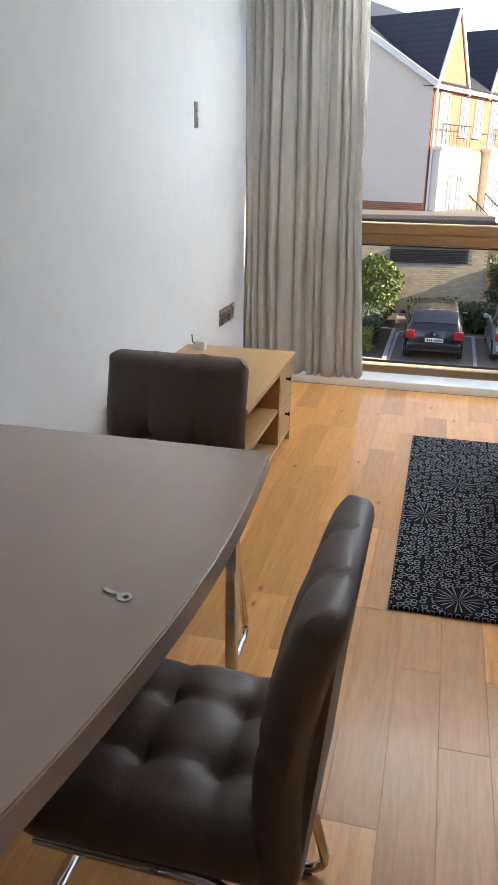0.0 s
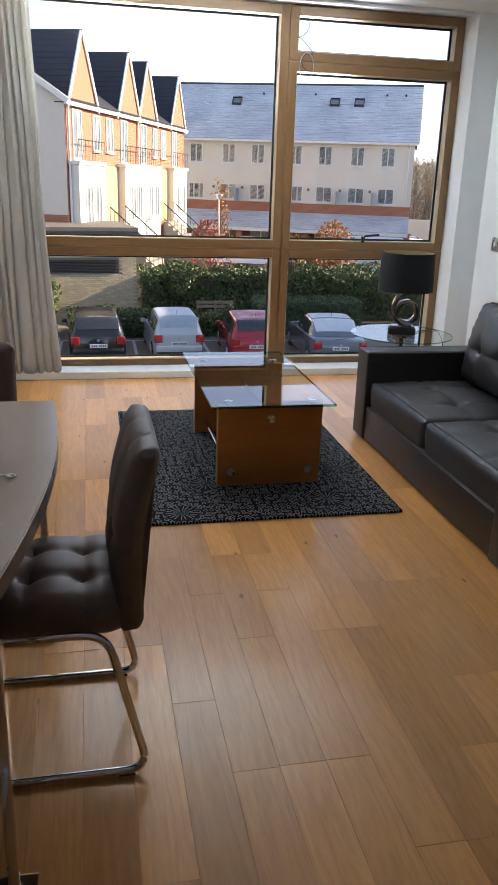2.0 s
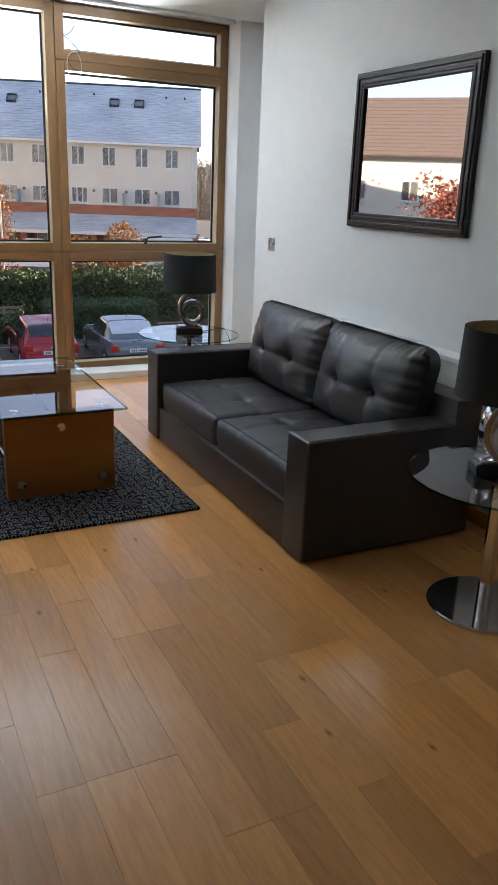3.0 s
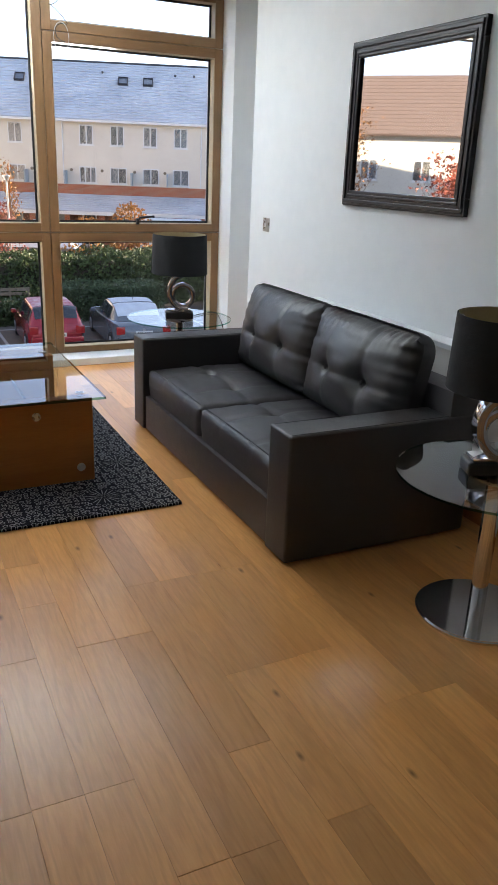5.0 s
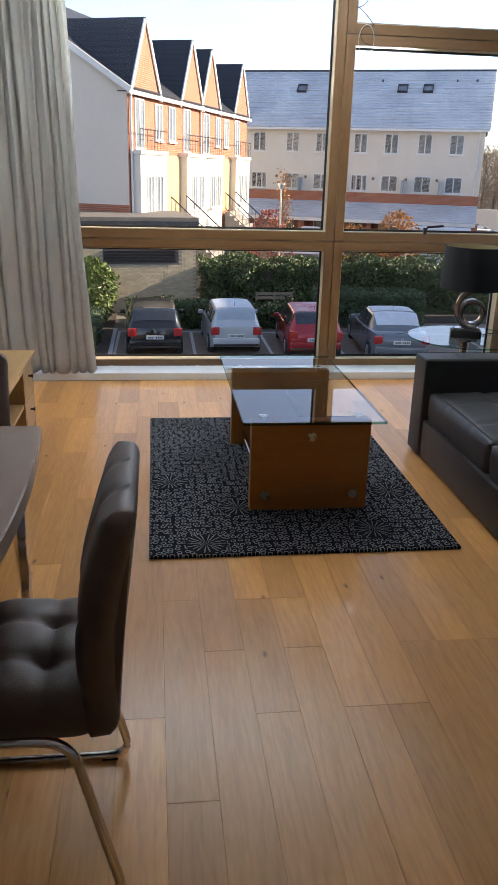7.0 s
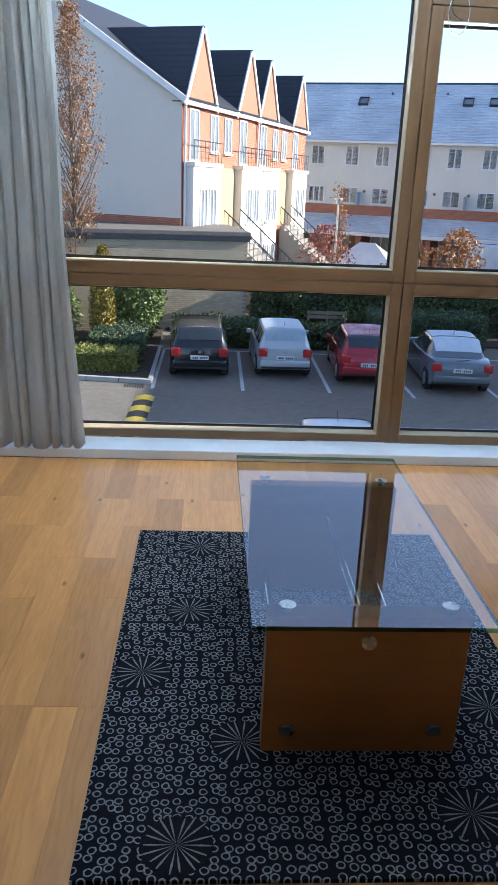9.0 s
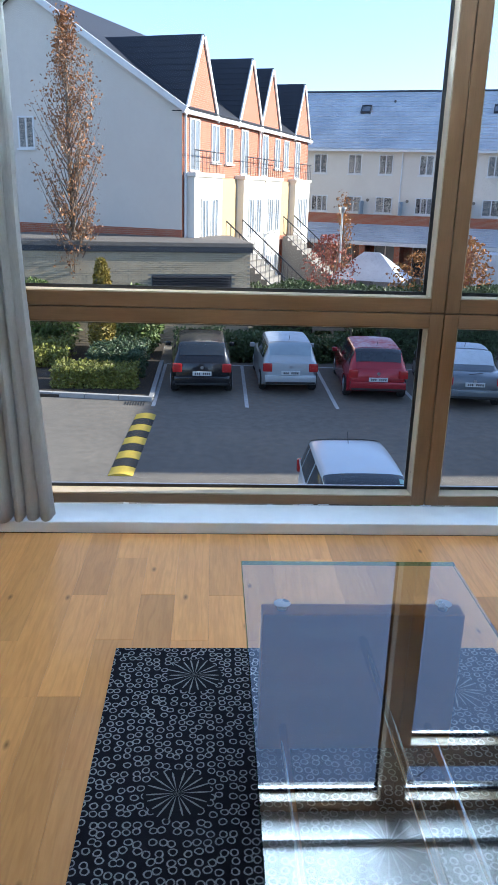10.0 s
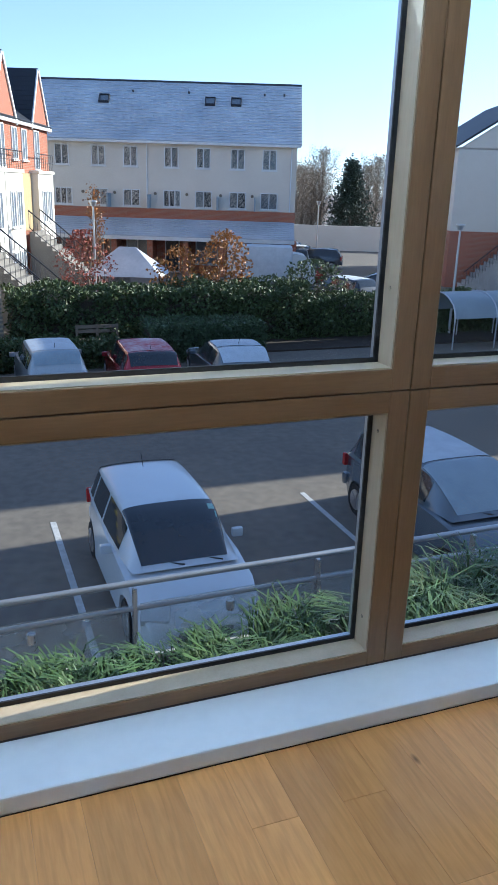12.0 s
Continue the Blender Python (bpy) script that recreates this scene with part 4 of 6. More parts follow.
# ---- hedges, shrubs and trees ----
def block_leaves(x0, x1, y0, y1, z0, z1, lump=0.25, r=0.3, shell=0.75):
    def pick(rng):
        f = rng.random()
        u, v, w = rng.random(), rng.random(), rng.random()
        x, y, z = x0 + (x1 - x0) * u, y0 + (y1 - y0) * v, z0 + (z1 - z0) * w
        if f < 0.45:
            y = y0 + (rng.random() ** 2) * 0.25
        elif f < shell:
            z = z1 - (rng.random() ** 2) * 0.25
        nz = noise.noise(Vector((x * 0.9, y * 0.9, z * 1.3)))
        z = z + nz * lump * (z - z0) / (z1 - z0)
        y = y + noise.noise(Vector((x * 1.3, z * 1.3, 7))) * lump
        return (x, y, z)
    return pick


def ball_leaves(cx, cy, z0, z1, rx, ry, power=1.0, lump=0.35):
    def pick(rng):
        h = rng.random()
        prof = math.sin(math.pi * (0.08 + 0.9 * h ** power)) ** 0.6
        a = rng.random() * 2 * math.pi
        rr = (rng.random() ** 0.35) * prof * (1 + lump * noise.noise(Vector((math.cos(a) * 1.5, math.sin(a) * 1.5, h * 4 + cx))))
        return (cx + rx * rr * math.cos(a), cy + ry * rr * math.sin(a), z0 + (z1 - z0) * h)
    return pick


def hedge(name, label, b, count, size, material, seed, lump=0.25):
    x0, x1, y0, y1, z0, z1 = b
    t = thing(name, label, "hedge", pose((x0 + x1) / 2, (y0 + y1) / 2, z0))
    # one solid dark block, not modelled twigs, fills the hedge behind its leaves
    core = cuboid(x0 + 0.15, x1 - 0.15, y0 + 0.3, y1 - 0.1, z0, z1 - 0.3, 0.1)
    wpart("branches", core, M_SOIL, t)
    o = leaf_cloud("foliage", count, size, block_leaves(*b, lump=lump), material, None, seed)
    o.data.transform(t.matrix_basis.inverted())
    o.parent = t
    return tagged(t, kind="stuff")


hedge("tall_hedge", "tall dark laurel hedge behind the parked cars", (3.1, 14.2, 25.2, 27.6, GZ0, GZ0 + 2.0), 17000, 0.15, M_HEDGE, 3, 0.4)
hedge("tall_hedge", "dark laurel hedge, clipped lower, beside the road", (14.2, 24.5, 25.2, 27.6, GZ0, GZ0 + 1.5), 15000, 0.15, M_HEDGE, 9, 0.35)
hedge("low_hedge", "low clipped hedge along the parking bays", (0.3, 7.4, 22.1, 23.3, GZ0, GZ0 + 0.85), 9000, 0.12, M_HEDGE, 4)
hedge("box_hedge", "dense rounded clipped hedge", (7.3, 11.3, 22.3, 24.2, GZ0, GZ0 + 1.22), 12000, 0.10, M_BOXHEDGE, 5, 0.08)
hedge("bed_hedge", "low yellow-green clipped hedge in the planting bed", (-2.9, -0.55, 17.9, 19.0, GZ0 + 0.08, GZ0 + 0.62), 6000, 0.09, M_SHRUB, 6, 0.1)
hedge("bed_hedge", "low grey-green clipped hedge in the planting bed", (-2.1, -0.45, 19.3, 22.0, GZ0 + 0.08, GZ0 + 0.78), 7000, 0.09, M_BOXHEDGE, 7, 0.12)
hedge("ground_cover", "yellow ground-cover shrubs in the planting bed", (-9.0, -2.9, 20.3, 22.5, GZ0 + 0.08, GZ0 + 0.7), 8000, 0.12, M_SHRUB, 8, 0.3)


def shrub(name, label, x, y, z0, z1, rx, count, size, material, seed, power=1.0, stems=5):
    t = thing(name, label, "shrub", pose(x, y, GZ0))
    rng = random.Random(seed)
    b = bmesh.new()
    for k in range(stems):
        a = rng.random() * 6.28
        tube([(x + 0.05 * math.cos(a), y + 0.05 * math.sin(a), GZ0), (x + rx * 0.3 * math.cos(a), y + rx * 0.3 * math.sin(a), (z0 + z1) / 2), (x + rx * 0.5 * math.cos(a), y + rx * 0.5 * math.sin(a), z0 + (z1 - z0) * 0.85)], 0.02, 6, bm=b, radii=[0.03, 0.02, 0.006])
    wpart("stem", b, M_BARK, t)
    o = leaf_cloud("foliage", count, size, ball_leaves(x, y, z0, z1, rx, rx, power), material, None, seed)
    o.data.transform(t.matrix_basis.inverted())
    o.parent = t
    return t


shrub("variegated_shrub", "sunlit variegated green shrub against the brick wall", -0.95, 23.0, GZ0 + 0.1, GZ0 + 2.3, 1.0, 4200, 0.15, M_LAUREL, 31)
shrub("laurel_shrub", "green shrub under the bronze tree", -4.6, 24.0, GZ0 + 0.1, GZ0 + 2.3, 1.5, 4500, 0.17, M_LAUREL, 32)
shrub("golden_conifer", "slim golden columnar conifer", -1.95, 21.6, GZ0 + 0.1, GZ0 + 3.3, 0.42, 5200, 0.11, M_GOLD, 33, 0.7, 3)
shrub("orange_shrub", "sparse orange autumn shrub over the hedge", 11.8, 28.2, GZ0 + 1.2, GZ0 + 3.9, 1.1, 900, 0.16, M_ORANGE, 34)
shrub("orange_shrub", "sparse brown-green shrub beside the hedge", 9.8, 28.0, GZ0 + 0.8, GZ0 + 3.3, 1.2, 800, 0.14, M_ORANGE, 35)
shrub("dark_shrub", "dark evergreen shrub behind the hedge", 16.0, 28.8, GZ0 + 0.8, GZ0 + 2.7, 1.5, 1100, 0.14, M_HEDGE, 36)
shrub("red_shrub", "bare shrub with red autumn leaves", 7.0, 33.5, GZ0 + 0.3, GZ0 + 3.6, 1.3, 1100, 0.14, M_REDLEAF, 37)


def tree(name, label, x, y, height, trunk_r, crown, count, size, material, seed, branches=60, clear=1.2, spread=1.0, steep=1.6):
    t = thing(name, label, "tree", pose(x, y, GZ0))
    rng = random.Random(seed)
    wpart("trunk", tube([(x, y, GZ0), (x + 0.03, y, GZ0 + height * 0.35), (x - 0.02, y, GZ0 + height * 0.7), (x, y, GZ0 + height)], trunk_r, 10, radii=[trunk_r, trunk_r * 0.8, trunk_r * 0.45, 0.01]), M_BARK, t, "", True)
    b = bmesh.new()
    tips = []
    for k in range(branches):
        h = clear + (height - clear) * (k + rng.random()) / branches
        a = rng.random() * 6.28
        fr = (h - clear) / (height - clear)
        r = spread * crown(fr) * rng.uniform(0.55, 1.1)
        z = GZ0 + h
        p0, p1, p2 = (x, y, z), (x + r * 0.5 * math.cos(a), y + r * 0.5 * math.sin(a), z + r * steep * 0.44), (x + r * math.cos(a), y + r * math.sin(a), z + r * steep)
        tube([p0, p1, p2], 0.01, 5, bm=b, radii=[0.028 * (1 - fr) + 0.008, 0.015 * (1 - fr) + 0.006, 0.003])
        tips.append((p0, p1, p2))
    wpart("limbs", b, M_BARK, t)

    def pick(g):
        p0, p1, p2 = tips[int(g.random() * len(tips))]
        s = 0.25 + 0.75 * g.random()
        q = Vector(p1).lerp(Vector(p2), (s - 0.5) * 2) if s > 0.5 else Vector(p0).lerp(Vector(p1), s * 2)
        return q + Vector(g.normal(size=3)) * size * 1.1
    o = leaf_cloud("crown", count, size, pick, material, None, seed)
    o.data.transform(t.matrix_basis.inverted())
    o.parent = t
    return t


tree("bronze_tree", "slender upright tree keeping bronze autumn leaves", -3.3, 24.6, 10.6, 0.11, lambda f: 1.6 * math.sin(math.pi * (0.14 + 0.82 * f)) ** 0.7 * (1 - 0.62 * f), 4600, 0.10, M_BRONZE, 41, 170, 1.9, 1.0, 1.9)
tree("pine_tree", "dark green conifer beyond the car park", 41.0, 73, 8.2, 0.3, lambda f: 3.3 * (1 - f) ** 0.9 + 0.15, 9000, 0.26, M_PINE, 42, 190, 0.8, 1.0, 0.15)
for i, (x, y, h) in enumerate(((34.0, 72, 7.0), (36.5, 75, 7.2), (38.5, 77, 6.8), (44.5, 76, 7.6), (47, 78, 8.6), (50, 79, 8.2), (53, 80, 7.8), (44, 86, 9.6), (58, 84, 8))):
    tree("bare_tree", "tall bare winter tree on the skyline", x, y, h, 0.2, lambda f: 2.6 * math.sin(math.pi * (0.2 + 0.75 * f)), 3200, 0.15, M_TWIG, 50 + i, 170, 0.8)
tree("red_sapling", "thin young tree with red twigs by the houses", 8.0, 36.0, 5.0, 0.05, lambda f: 0.8 * (1 - 0.6 * f), 500, 0.13, M_ORANGE, 61, 60, 1.0)
tree("garden_tree", "bare brown garden tree by the far houses", -14.5, 27.5, 7.0, 0.12, lambda f: 2.2 * math.sin(math.pi * (0.2 + 0.7 * f)), 1500, 0.16, M_BRONZE, 62, 60, 1.5)
tree("garden_tree", "purple-leaved round garden tree", -17.5, 22.0, 5.0, 0.12, lambda f: 2.0 * math.sin(math.pi * (0.2 + 0.7 * f)), 2600, 0.2, M_REDLEAF, 63, 60, 1.2)

# park bench
bench = thing("park_bench", "pale wooden bench before the hedge", "bench", pose(6.0, 24.7, GZ0))
for k in range(3):
    part("slat", cuboid(-0.75, 0.75, -0.2 + 0.13 * k, -0.1 + 0.13 * k, 0.42, 0.45), M_CEDAR, bench)
for k in range(2):
    part("back_slat", cuboid(-0.75, 0.75, 0.24, 0.27, 0.62 + 0.16 * k, 0.74 + 0.16 * k), M_CEDAR, bench)
for x in (-0.7, 0.0, 0.7):
    part("leg", joined(cuboid(x - 0.04, x + 0.04, 0.2, 0.24, 0, 0.92), cuboid(x - 0.04, x + 0.04, -0.2, -0.14, 0, 0.42)), M_CEDAR, bench)


# ---- cars: each heads along its own +y, base at the ground ----
def car_paint(name, rgb, rough=0.25, metal=0.3):
    return mat(name, rgb, tuple(v * 0.9 for v in rgb), rough=rough, metal=metal, scale=1.5, bump=0.0, coat=0.6)


M_TYRE = mat("tyre_rubber", (0.018, 0.018, 0.018), rough=0.8)
M_RIM = mat("alloy_rim", (0.45, 0.45, 0.46), rough=0.3, metal=0.9)
M_CARGLASS = mat("car_glass", (0.02, 0.025, 0.03), (0.03, 0.035, 0.04), rough=0.06, scale=0.8, bump=0.0, spec=0.9)
M_ICEGLASS = mat("frosted_car_glass", (0.34, 0.40, 0.44), (0.26, 0.31, 0.35), rough=0.4, scale=3, bump=0.05)
M_TAIL = mat("red_tail_lamp", (0.45, 0.02, 0.02), (0.3, 0.015, 0.015), rough=0.15, spec=0.8)
M_HEADLAMP = mat("clear_headlamp", (0.5, 0.52, 0.54), rough=0.1, spec=0.8)
M_PLATE = mat("white_number_plate", (0.65, 0.66, 0.66), rough=0.4)


def car(label, m, paint, length=4.05, width=1.72, height=1.47, hatch=True, glass=None, roof_mat=None, frost_rear=None, permits=False):
    t = thing("car", label, "car", m)
    glass = glass or M_CARGLASS
    h, L, W = height, length, width
    k = h / 1.47
    # side outline of the lower body, rear at y = 0
    belt = [(0.05, 0.42), (0.0, 0.55), (0.05, 0.92 * k), (0.14, 0.98 * k)] if hatch else [(0.06, 0.40), (0.0, 0.6), (0.03, 0.93 * k), (0.10, 0.97 * k), (0.62, 1.0 * k)]
    belt += [(L * 0.45, 0.95 * k), (L * 0.70, 0.92 * k), (L * 0.86, 0.84 * k), (L * 0.96, 0.70 * k), (L, 0.55), (L * 0.99, 0.30), (L * 0.9, 0.22)]
    wr = 0.31
    def arch(c):
        return [(c + 0.36 * math.cos(a), 0.30 + 0.36 * math.sin(a)) for a in [math.pi * i / 8 for i in range(9)]]
    rear, front = 0.72, L - 0.78
    outline = belt + [(front + 0.36, 0.2)] + arch(front) + [(front - 0.36, 0.2), (rear + 0.36, 0.2)] + arch(rear) + [(rear - 0.36, 0.22)]
    b = bmesh.new()
    cols = []
    for s, inset in ((-1, 0.0), (-0.93, -0.06), (0.93, -0.06), (1, 0.0)):
        cols.append([b.verts.new((s * W / 2 * (1.0 - 0.17 * max(0, (abs(y - L / 2) / (L / 2)) ** 5) - 0.07 * max(0, z - 0.6)), y + (0.04 if y < L / 2 else -0.04) * (abs(s) == 1) * (1 if y < 0.2 or y > L - 0.2 else 0), z - (0.02 if abs(s) == 1 and z > 0.6 else 0))) for y, z in outline])
    n = len(outline)
    for c0, c1 in zip(cols, cols[1:]):
        for i in range(n):
            j = (i + 1) % n
            b.faces.new((c0[i], c0[j], c1[j], c1[i]))
    b.faces.new(cols[0])
    b.faces.new(cols[-1])
    bmesh.ops.recalc_face_normals(b, faces=b.faces)
    bmesh.ops.triangulate(b, faces=[f for f in b.faces if len(f.verts) > 4])
    body = part("body", b, paint, t, "", True)
    # cabin as one smooth shell over u (rear to front) and s (belt to roof crest)
    zb = 0.92 * k
    ya, yr0, yr1, yf = (0.08, 0.50, L * 0.53, L * 0.785) if hatch else (0.55, 1.35, L * 0.47, L * 0.72)

    def rise(y):
        if y < yr0:
            f = (y - ya) / (yr0 - ya)
            return math.sin(f * math.pi / 2) ** 0.85 * 0.95
        if y > yr1:
            f = (yf - y) / (yf - yr1)
            return math.sin(f * math.pi / 2) ** 1.05 * 0.985
        f = (y - yr0) / (yr1 - yr0)
        return 0.95 + 0.035 * f + 0.03 * math.sin(math.pi * f)

    def shell(u, s, off=0.0):
        y = ya + (yf - ya) * u
        hh = (h - zb) * max(0.0, rise(y)) + 0.002
        plan = 1 - 0.09 * abs(2 * u - 0.9) ** 2.5
        a = abs(s)
        if a < 0.55:
            f = a / 0.55
            x, z = W / 2 * plan * (0.955 - 0.20 * f ** 1.15), hh * 0.90 * f
        else:
            f = (a - 0.55) / 0.45
            x, z = W / 2 * plan * 0.755 * math.cos(f * math.pi / 2) ** 0.75, hh * (0.90 + 0.10 * math.sin(f * math.pi / 2))
        return Vector((math.copysign(x, s), y, zb + z))

    def patch(u0, u1, s0, s1, nu, ns, off, skip=False):
        bb = bmesh.new()
        grid = []
        for p in range(nu + 1):
            row = []
            for q in range(ns + 1):
                u, sv = u0 + (u1 - u0) * p / nu, s0 + (s1 - s0) * q / ns
                # s runs 0..2 over the car: left belt, crest, right belt
                def at(uu, ss):
                    return shell(min(1, max(0, uu)), -ss if ss <= 1 else 2 - ss) if ss != 1 else Vector((0, shell(uu, 1).y, shell(uu, 1).z))
                v = at(u, sv)
                if off:
                    du, dv = at(u + 0.01, sv) - at(u - 0.01, sv), at(u, min(1.999, sv + 0.01)) - at(u, max(0.001, sv - 0.01))
                    nn = du.cross(dv)
                    if nn.length > 1e-9:
                        nn.normalize()
                        if nn.dot(v - Vector((0, (ya + yf) / 2, zb - 0.3))) < 0:
                            nn = -nn
                        v = v + nn * off
                row.append(bb.verts.new(v))
            grid.append(row)
        for p in range(nu):
            for q in range(ns):
                bb.faces.new((grid[p][q], grid[p + 1][q], grid[p + 1][q + 1], grid[p][q + 1]))
        bmesh.ops.recalc_face_normals(bb, faces=bb.faces)
        return bb
    cab = part("cabin", patch(0.0, 1.0, 0.0, 2.0, 26, 22, 0.0), paint, t, "", True)
    ur, uf0 = (yr0 - ya) / (yf - ya), (yr1 - ya) / (yf - ya)
    if roof_mat:
        part("frost_layer", patch(ur + 0.03, uf0 + 0.01, 0.66, 1.34, 8, 10, 0.008), roof_mat, cab, "thin white frost on the roof", True)
    part("rear_window", patch(ur * 0.22, ur * 0.93, 0.60, 1.40, 6, 12, 0.008), frost_rear or glass, cab, "", True)
    part("windscreen", patch(uf0 + 0.03, 0.975, 0.53, 1.47, 8, 14, 0.008), glass, cab, "", True)
    if permits:
        for u0, u1, s0, s1 in ((0.07, 0.105, 0.635, 0.745), (0.115, 0.15, 0.625, 0.665)):
            part("permit", patch(uf0 + u0, uf0 + u1, s0, s1, 2, 4, 0.0125), M_PERMIT, cab, "pale green parking permit")
    for s in (-1, 1):
        for u0, u1 in ((ur * 0.75, ur + 0.06), (ur + 0.085, (ur + uf0) / 2 + 0.06), ((ur + uf0) / 2 + 0.085, uf0 + 0.13)):
            part("side_window", patch(u0, u1, 0.08 if s < 0 else 1.50, 0.50 if s < 0 else 1.92, 6, 6, 0.006), M_CARGLASS, cab, "", True)
        mx = s * (W / 2 + 0.09)
        part("wing_mirror", cuboid(mx - 0.09, mx + 0.07, L * 0.60, L * 0.60 + 0.09, zb + 0.0, zb + 0.13, 0.03), paint, t, "", True)
        part("tail_light", turned(cuboid(-0.13, 0.13, -0.03, 0.07, -0.12, 0.12, 0.03), pose(s * W * 0.39, 0.035, 0.80 * k)), M_TAIL, t, "red tail light", True)
        part("headlight", turned(cuboid(-0.17, 0.17, -0.12, 0.12, -0.07, 0.07, 0.03), pose(s * W * 0.345, L * 0.945, 0.68 * k, -30, 0, s * -18)), M_HEADLAMP, t, "", True)
        for y in (rear, front):
            w = part("wheel", turned(cylinder(0, 0, -0.10, 0.10, wr, 28, bevel=0.03), pose(s * (W / 2 - 0.11), y, wr, 0, 90, 0)), M_TYRE, t, "", True)
            part("rim", turned(joined(cylinder(0, 0, -0.01, 0.0, 0.19, 20), *[cuboid(-0.02, 0.02, 0.0, 0.18, 0.0, 0.012) for _ in range(1)], *[turned(cuboid(-0.02, 0.02, 0.0, 0.18, 0.0, 0.012), pose(0, 0, 0, 0, 0, 72 * q)) for q in range(1, 5)]), pose(s * (W / 2 - 0.005), y, wr, 0, 90 * s, 0)), M_RIM, w, "spoked alloy rim")
    part("rear_bumper", cuboid(-W * 0.44, W * 0.44, -0.05, 0.12, 0.36, 0.58, 0.05), paint, t, "", True)
    part("bumper_strip", cuboid(-W * 0.42, W * 0.42, -0.058, 0.0, 0.34, 0.40, 0.01), M_BLACKPLASTIC, t)
    pl = part("number_plate", cuboid(-0.26, 0.26, -0.03, 0.01, 0.60 * k, 0.71 * k, 0.004) if hatch else cuboid(-0.26, 0.26, -0.03, 0.01, 0.66, 0.77, 0.004), M_PLATE, t, "white plate with dark characters")
    z = 0.655 * k if hatch else 0.715
    part("characters", joined(*[cuboid(-0.2 + 0.055 * c, -0.165 + 0.055 * c, -0.0315, -0.029, z - 0.03, z + 0.03) for c in range(8) if c != 3]), M_BLACKPLASTIC, pl)
    part("grille", cuboid(-0.35, 0.35, L - 0.06, L + 0.004, 0.34, 0.50, 0.02), M_BLACKPLASTIC, t)
    part("badge", turned(cylinder(0, 0, 0, 0.012, 0.045, 16), pose(0, -0.0 + 0.01, 0.82 * k, 90)), M_RIM, t)
    part("wiper", joined(*[tube([(x, yf - 0.02, zb + 0.03), (x + 0.42, yf - 0.16, zb + 0.075)], 0.011, 6) for x in (-0.5, 0.02)]), M_BLACKPLASTIC, t)
    part("wiper", tube([(-0.15, 0.14, zb + 0.06), (0.22, 0.17, zb + 0.10)], 0.01, 6), M_BLACKPLASTIC, t)
    part("aerial", tube([(0, yr0 + 0.25, h - 0.03), (0, yr0 + 0.1, h + 0.15)], 0.006, 6), M_BLACKPLASTIC, t)
    return t


M_STEP = mat("weathered_step", (0.27, 0.25, 0.22), (0.2, 0.185, 0.165), rough=0.9, scale=3, bump=0.3)
M_PERMIT = mat("permit_paper", (0.45, 0.62, 0.55), (0.25, 0.42, 0.36), rough=0.5, scale=30)
P_BLACK = car_paint("black_car_paint", (0.012, 0.012, 0.015))
P_SILVER = car_paint("silver_car_paint", (0.46, 0.49, 0.51), 0.3)
P_RED = car_paint("red_car_paint", (0.36, 0.02, 0.03))
P_GREY = car_paint("grey_car_paint", (0.16, 0.18, 0.20))
P_WHITE = car_paint("white_car_paint", (0.62, 0.65, 0.67), 0.3, 0.1)
P_DARK = car_paint("dark_car_paint", (0.05, 0.06, 0.08))
M_FROSTCAR = mat("car_frost", (0.62, 0.66, 0.70), (0.50, 0.54, 0.58), rough=0.85, scale=4, bump=0.1)
M_HALF = mat("car_half_frost", (0.62, 0.60, 0.62), (0.40, 0.06, 0.08), rough=0.8, scale=1.2, bump=0.1)

car("black hatchback parked with its rear towards the window", pose(1.30, 17.55, GZ0, 0, 0, 2), P_BLACK, 4.2, 1.75, 1.48)
car("silver hatchback with a frosted roof", pose(3.78, 17.85, GZ0, 0, 0, 1), P_SILVER, 3.95, 1.66, 1.45, glass=M_CARGLASS, roof_mat=M_FROSTCAR, frost_rear=M_ICEGLASS)
car("red hatchback with a partly frosted roof", pose(6.15, 17.25, GZ0, 0, 0, -3), P_RED, 4.1, 1.76, 1.44, roof_mat=M_HALF)
car("grey saloon white with frost on roof and rear glass", pose(8.62, 16.55, GZ0, 0, 0, -4), P_GREY, 4.75, 1.82, 1.44, hatch=False, roof_mat=M_FROSTCAR, frost_rear=M_FROSTCAR)
wc = car("white hatchback parked facing the building", pose(3.92, 9.95, GZ0, 0, 0, 180), P_WHITE, 4.0, 1.68, 1.46, permits=True)
car("grey crossover parked facing the building", pose(8.75, 10.2, GZ0, 0, 0, 180), P_GREY, 4.3, 1.8, 1.58, glass=M_ICEGLASS, roof_mat=M_FROSTCAR)

# cars further off, parked along the far road
for i, (x, y, rz, p, lab) in enumerate(((24.5, 49, -22, P_DARK, "dark car on the far road"), (27.6, 53, 60, P_GREY, "pale blue car parked on the far road"), (28.4, 56.5, 60, P_SILVER, "pale car parked on the far road"), (29.2, 60, 60, P_DARK, "blue car parked on the far road"),
                                        (28.5, 50, 60, P_DARK, "dark green car parked on the far road"), (20.5, 31.5, 15, P_DARK, "dark car behind the hedge"), (24.5, 33.5, 60, P_BLACK, "black car parked by the stepped houses"), (21.5, 40.5, -20, P_RED, "red car behind the van"))):
    car(lab, pose(x, y, GZ0, 0, 0, rz), p, 4.1, 1.72, 1.48, roof_mat=M_FROSTCAR if i % 2 else None)


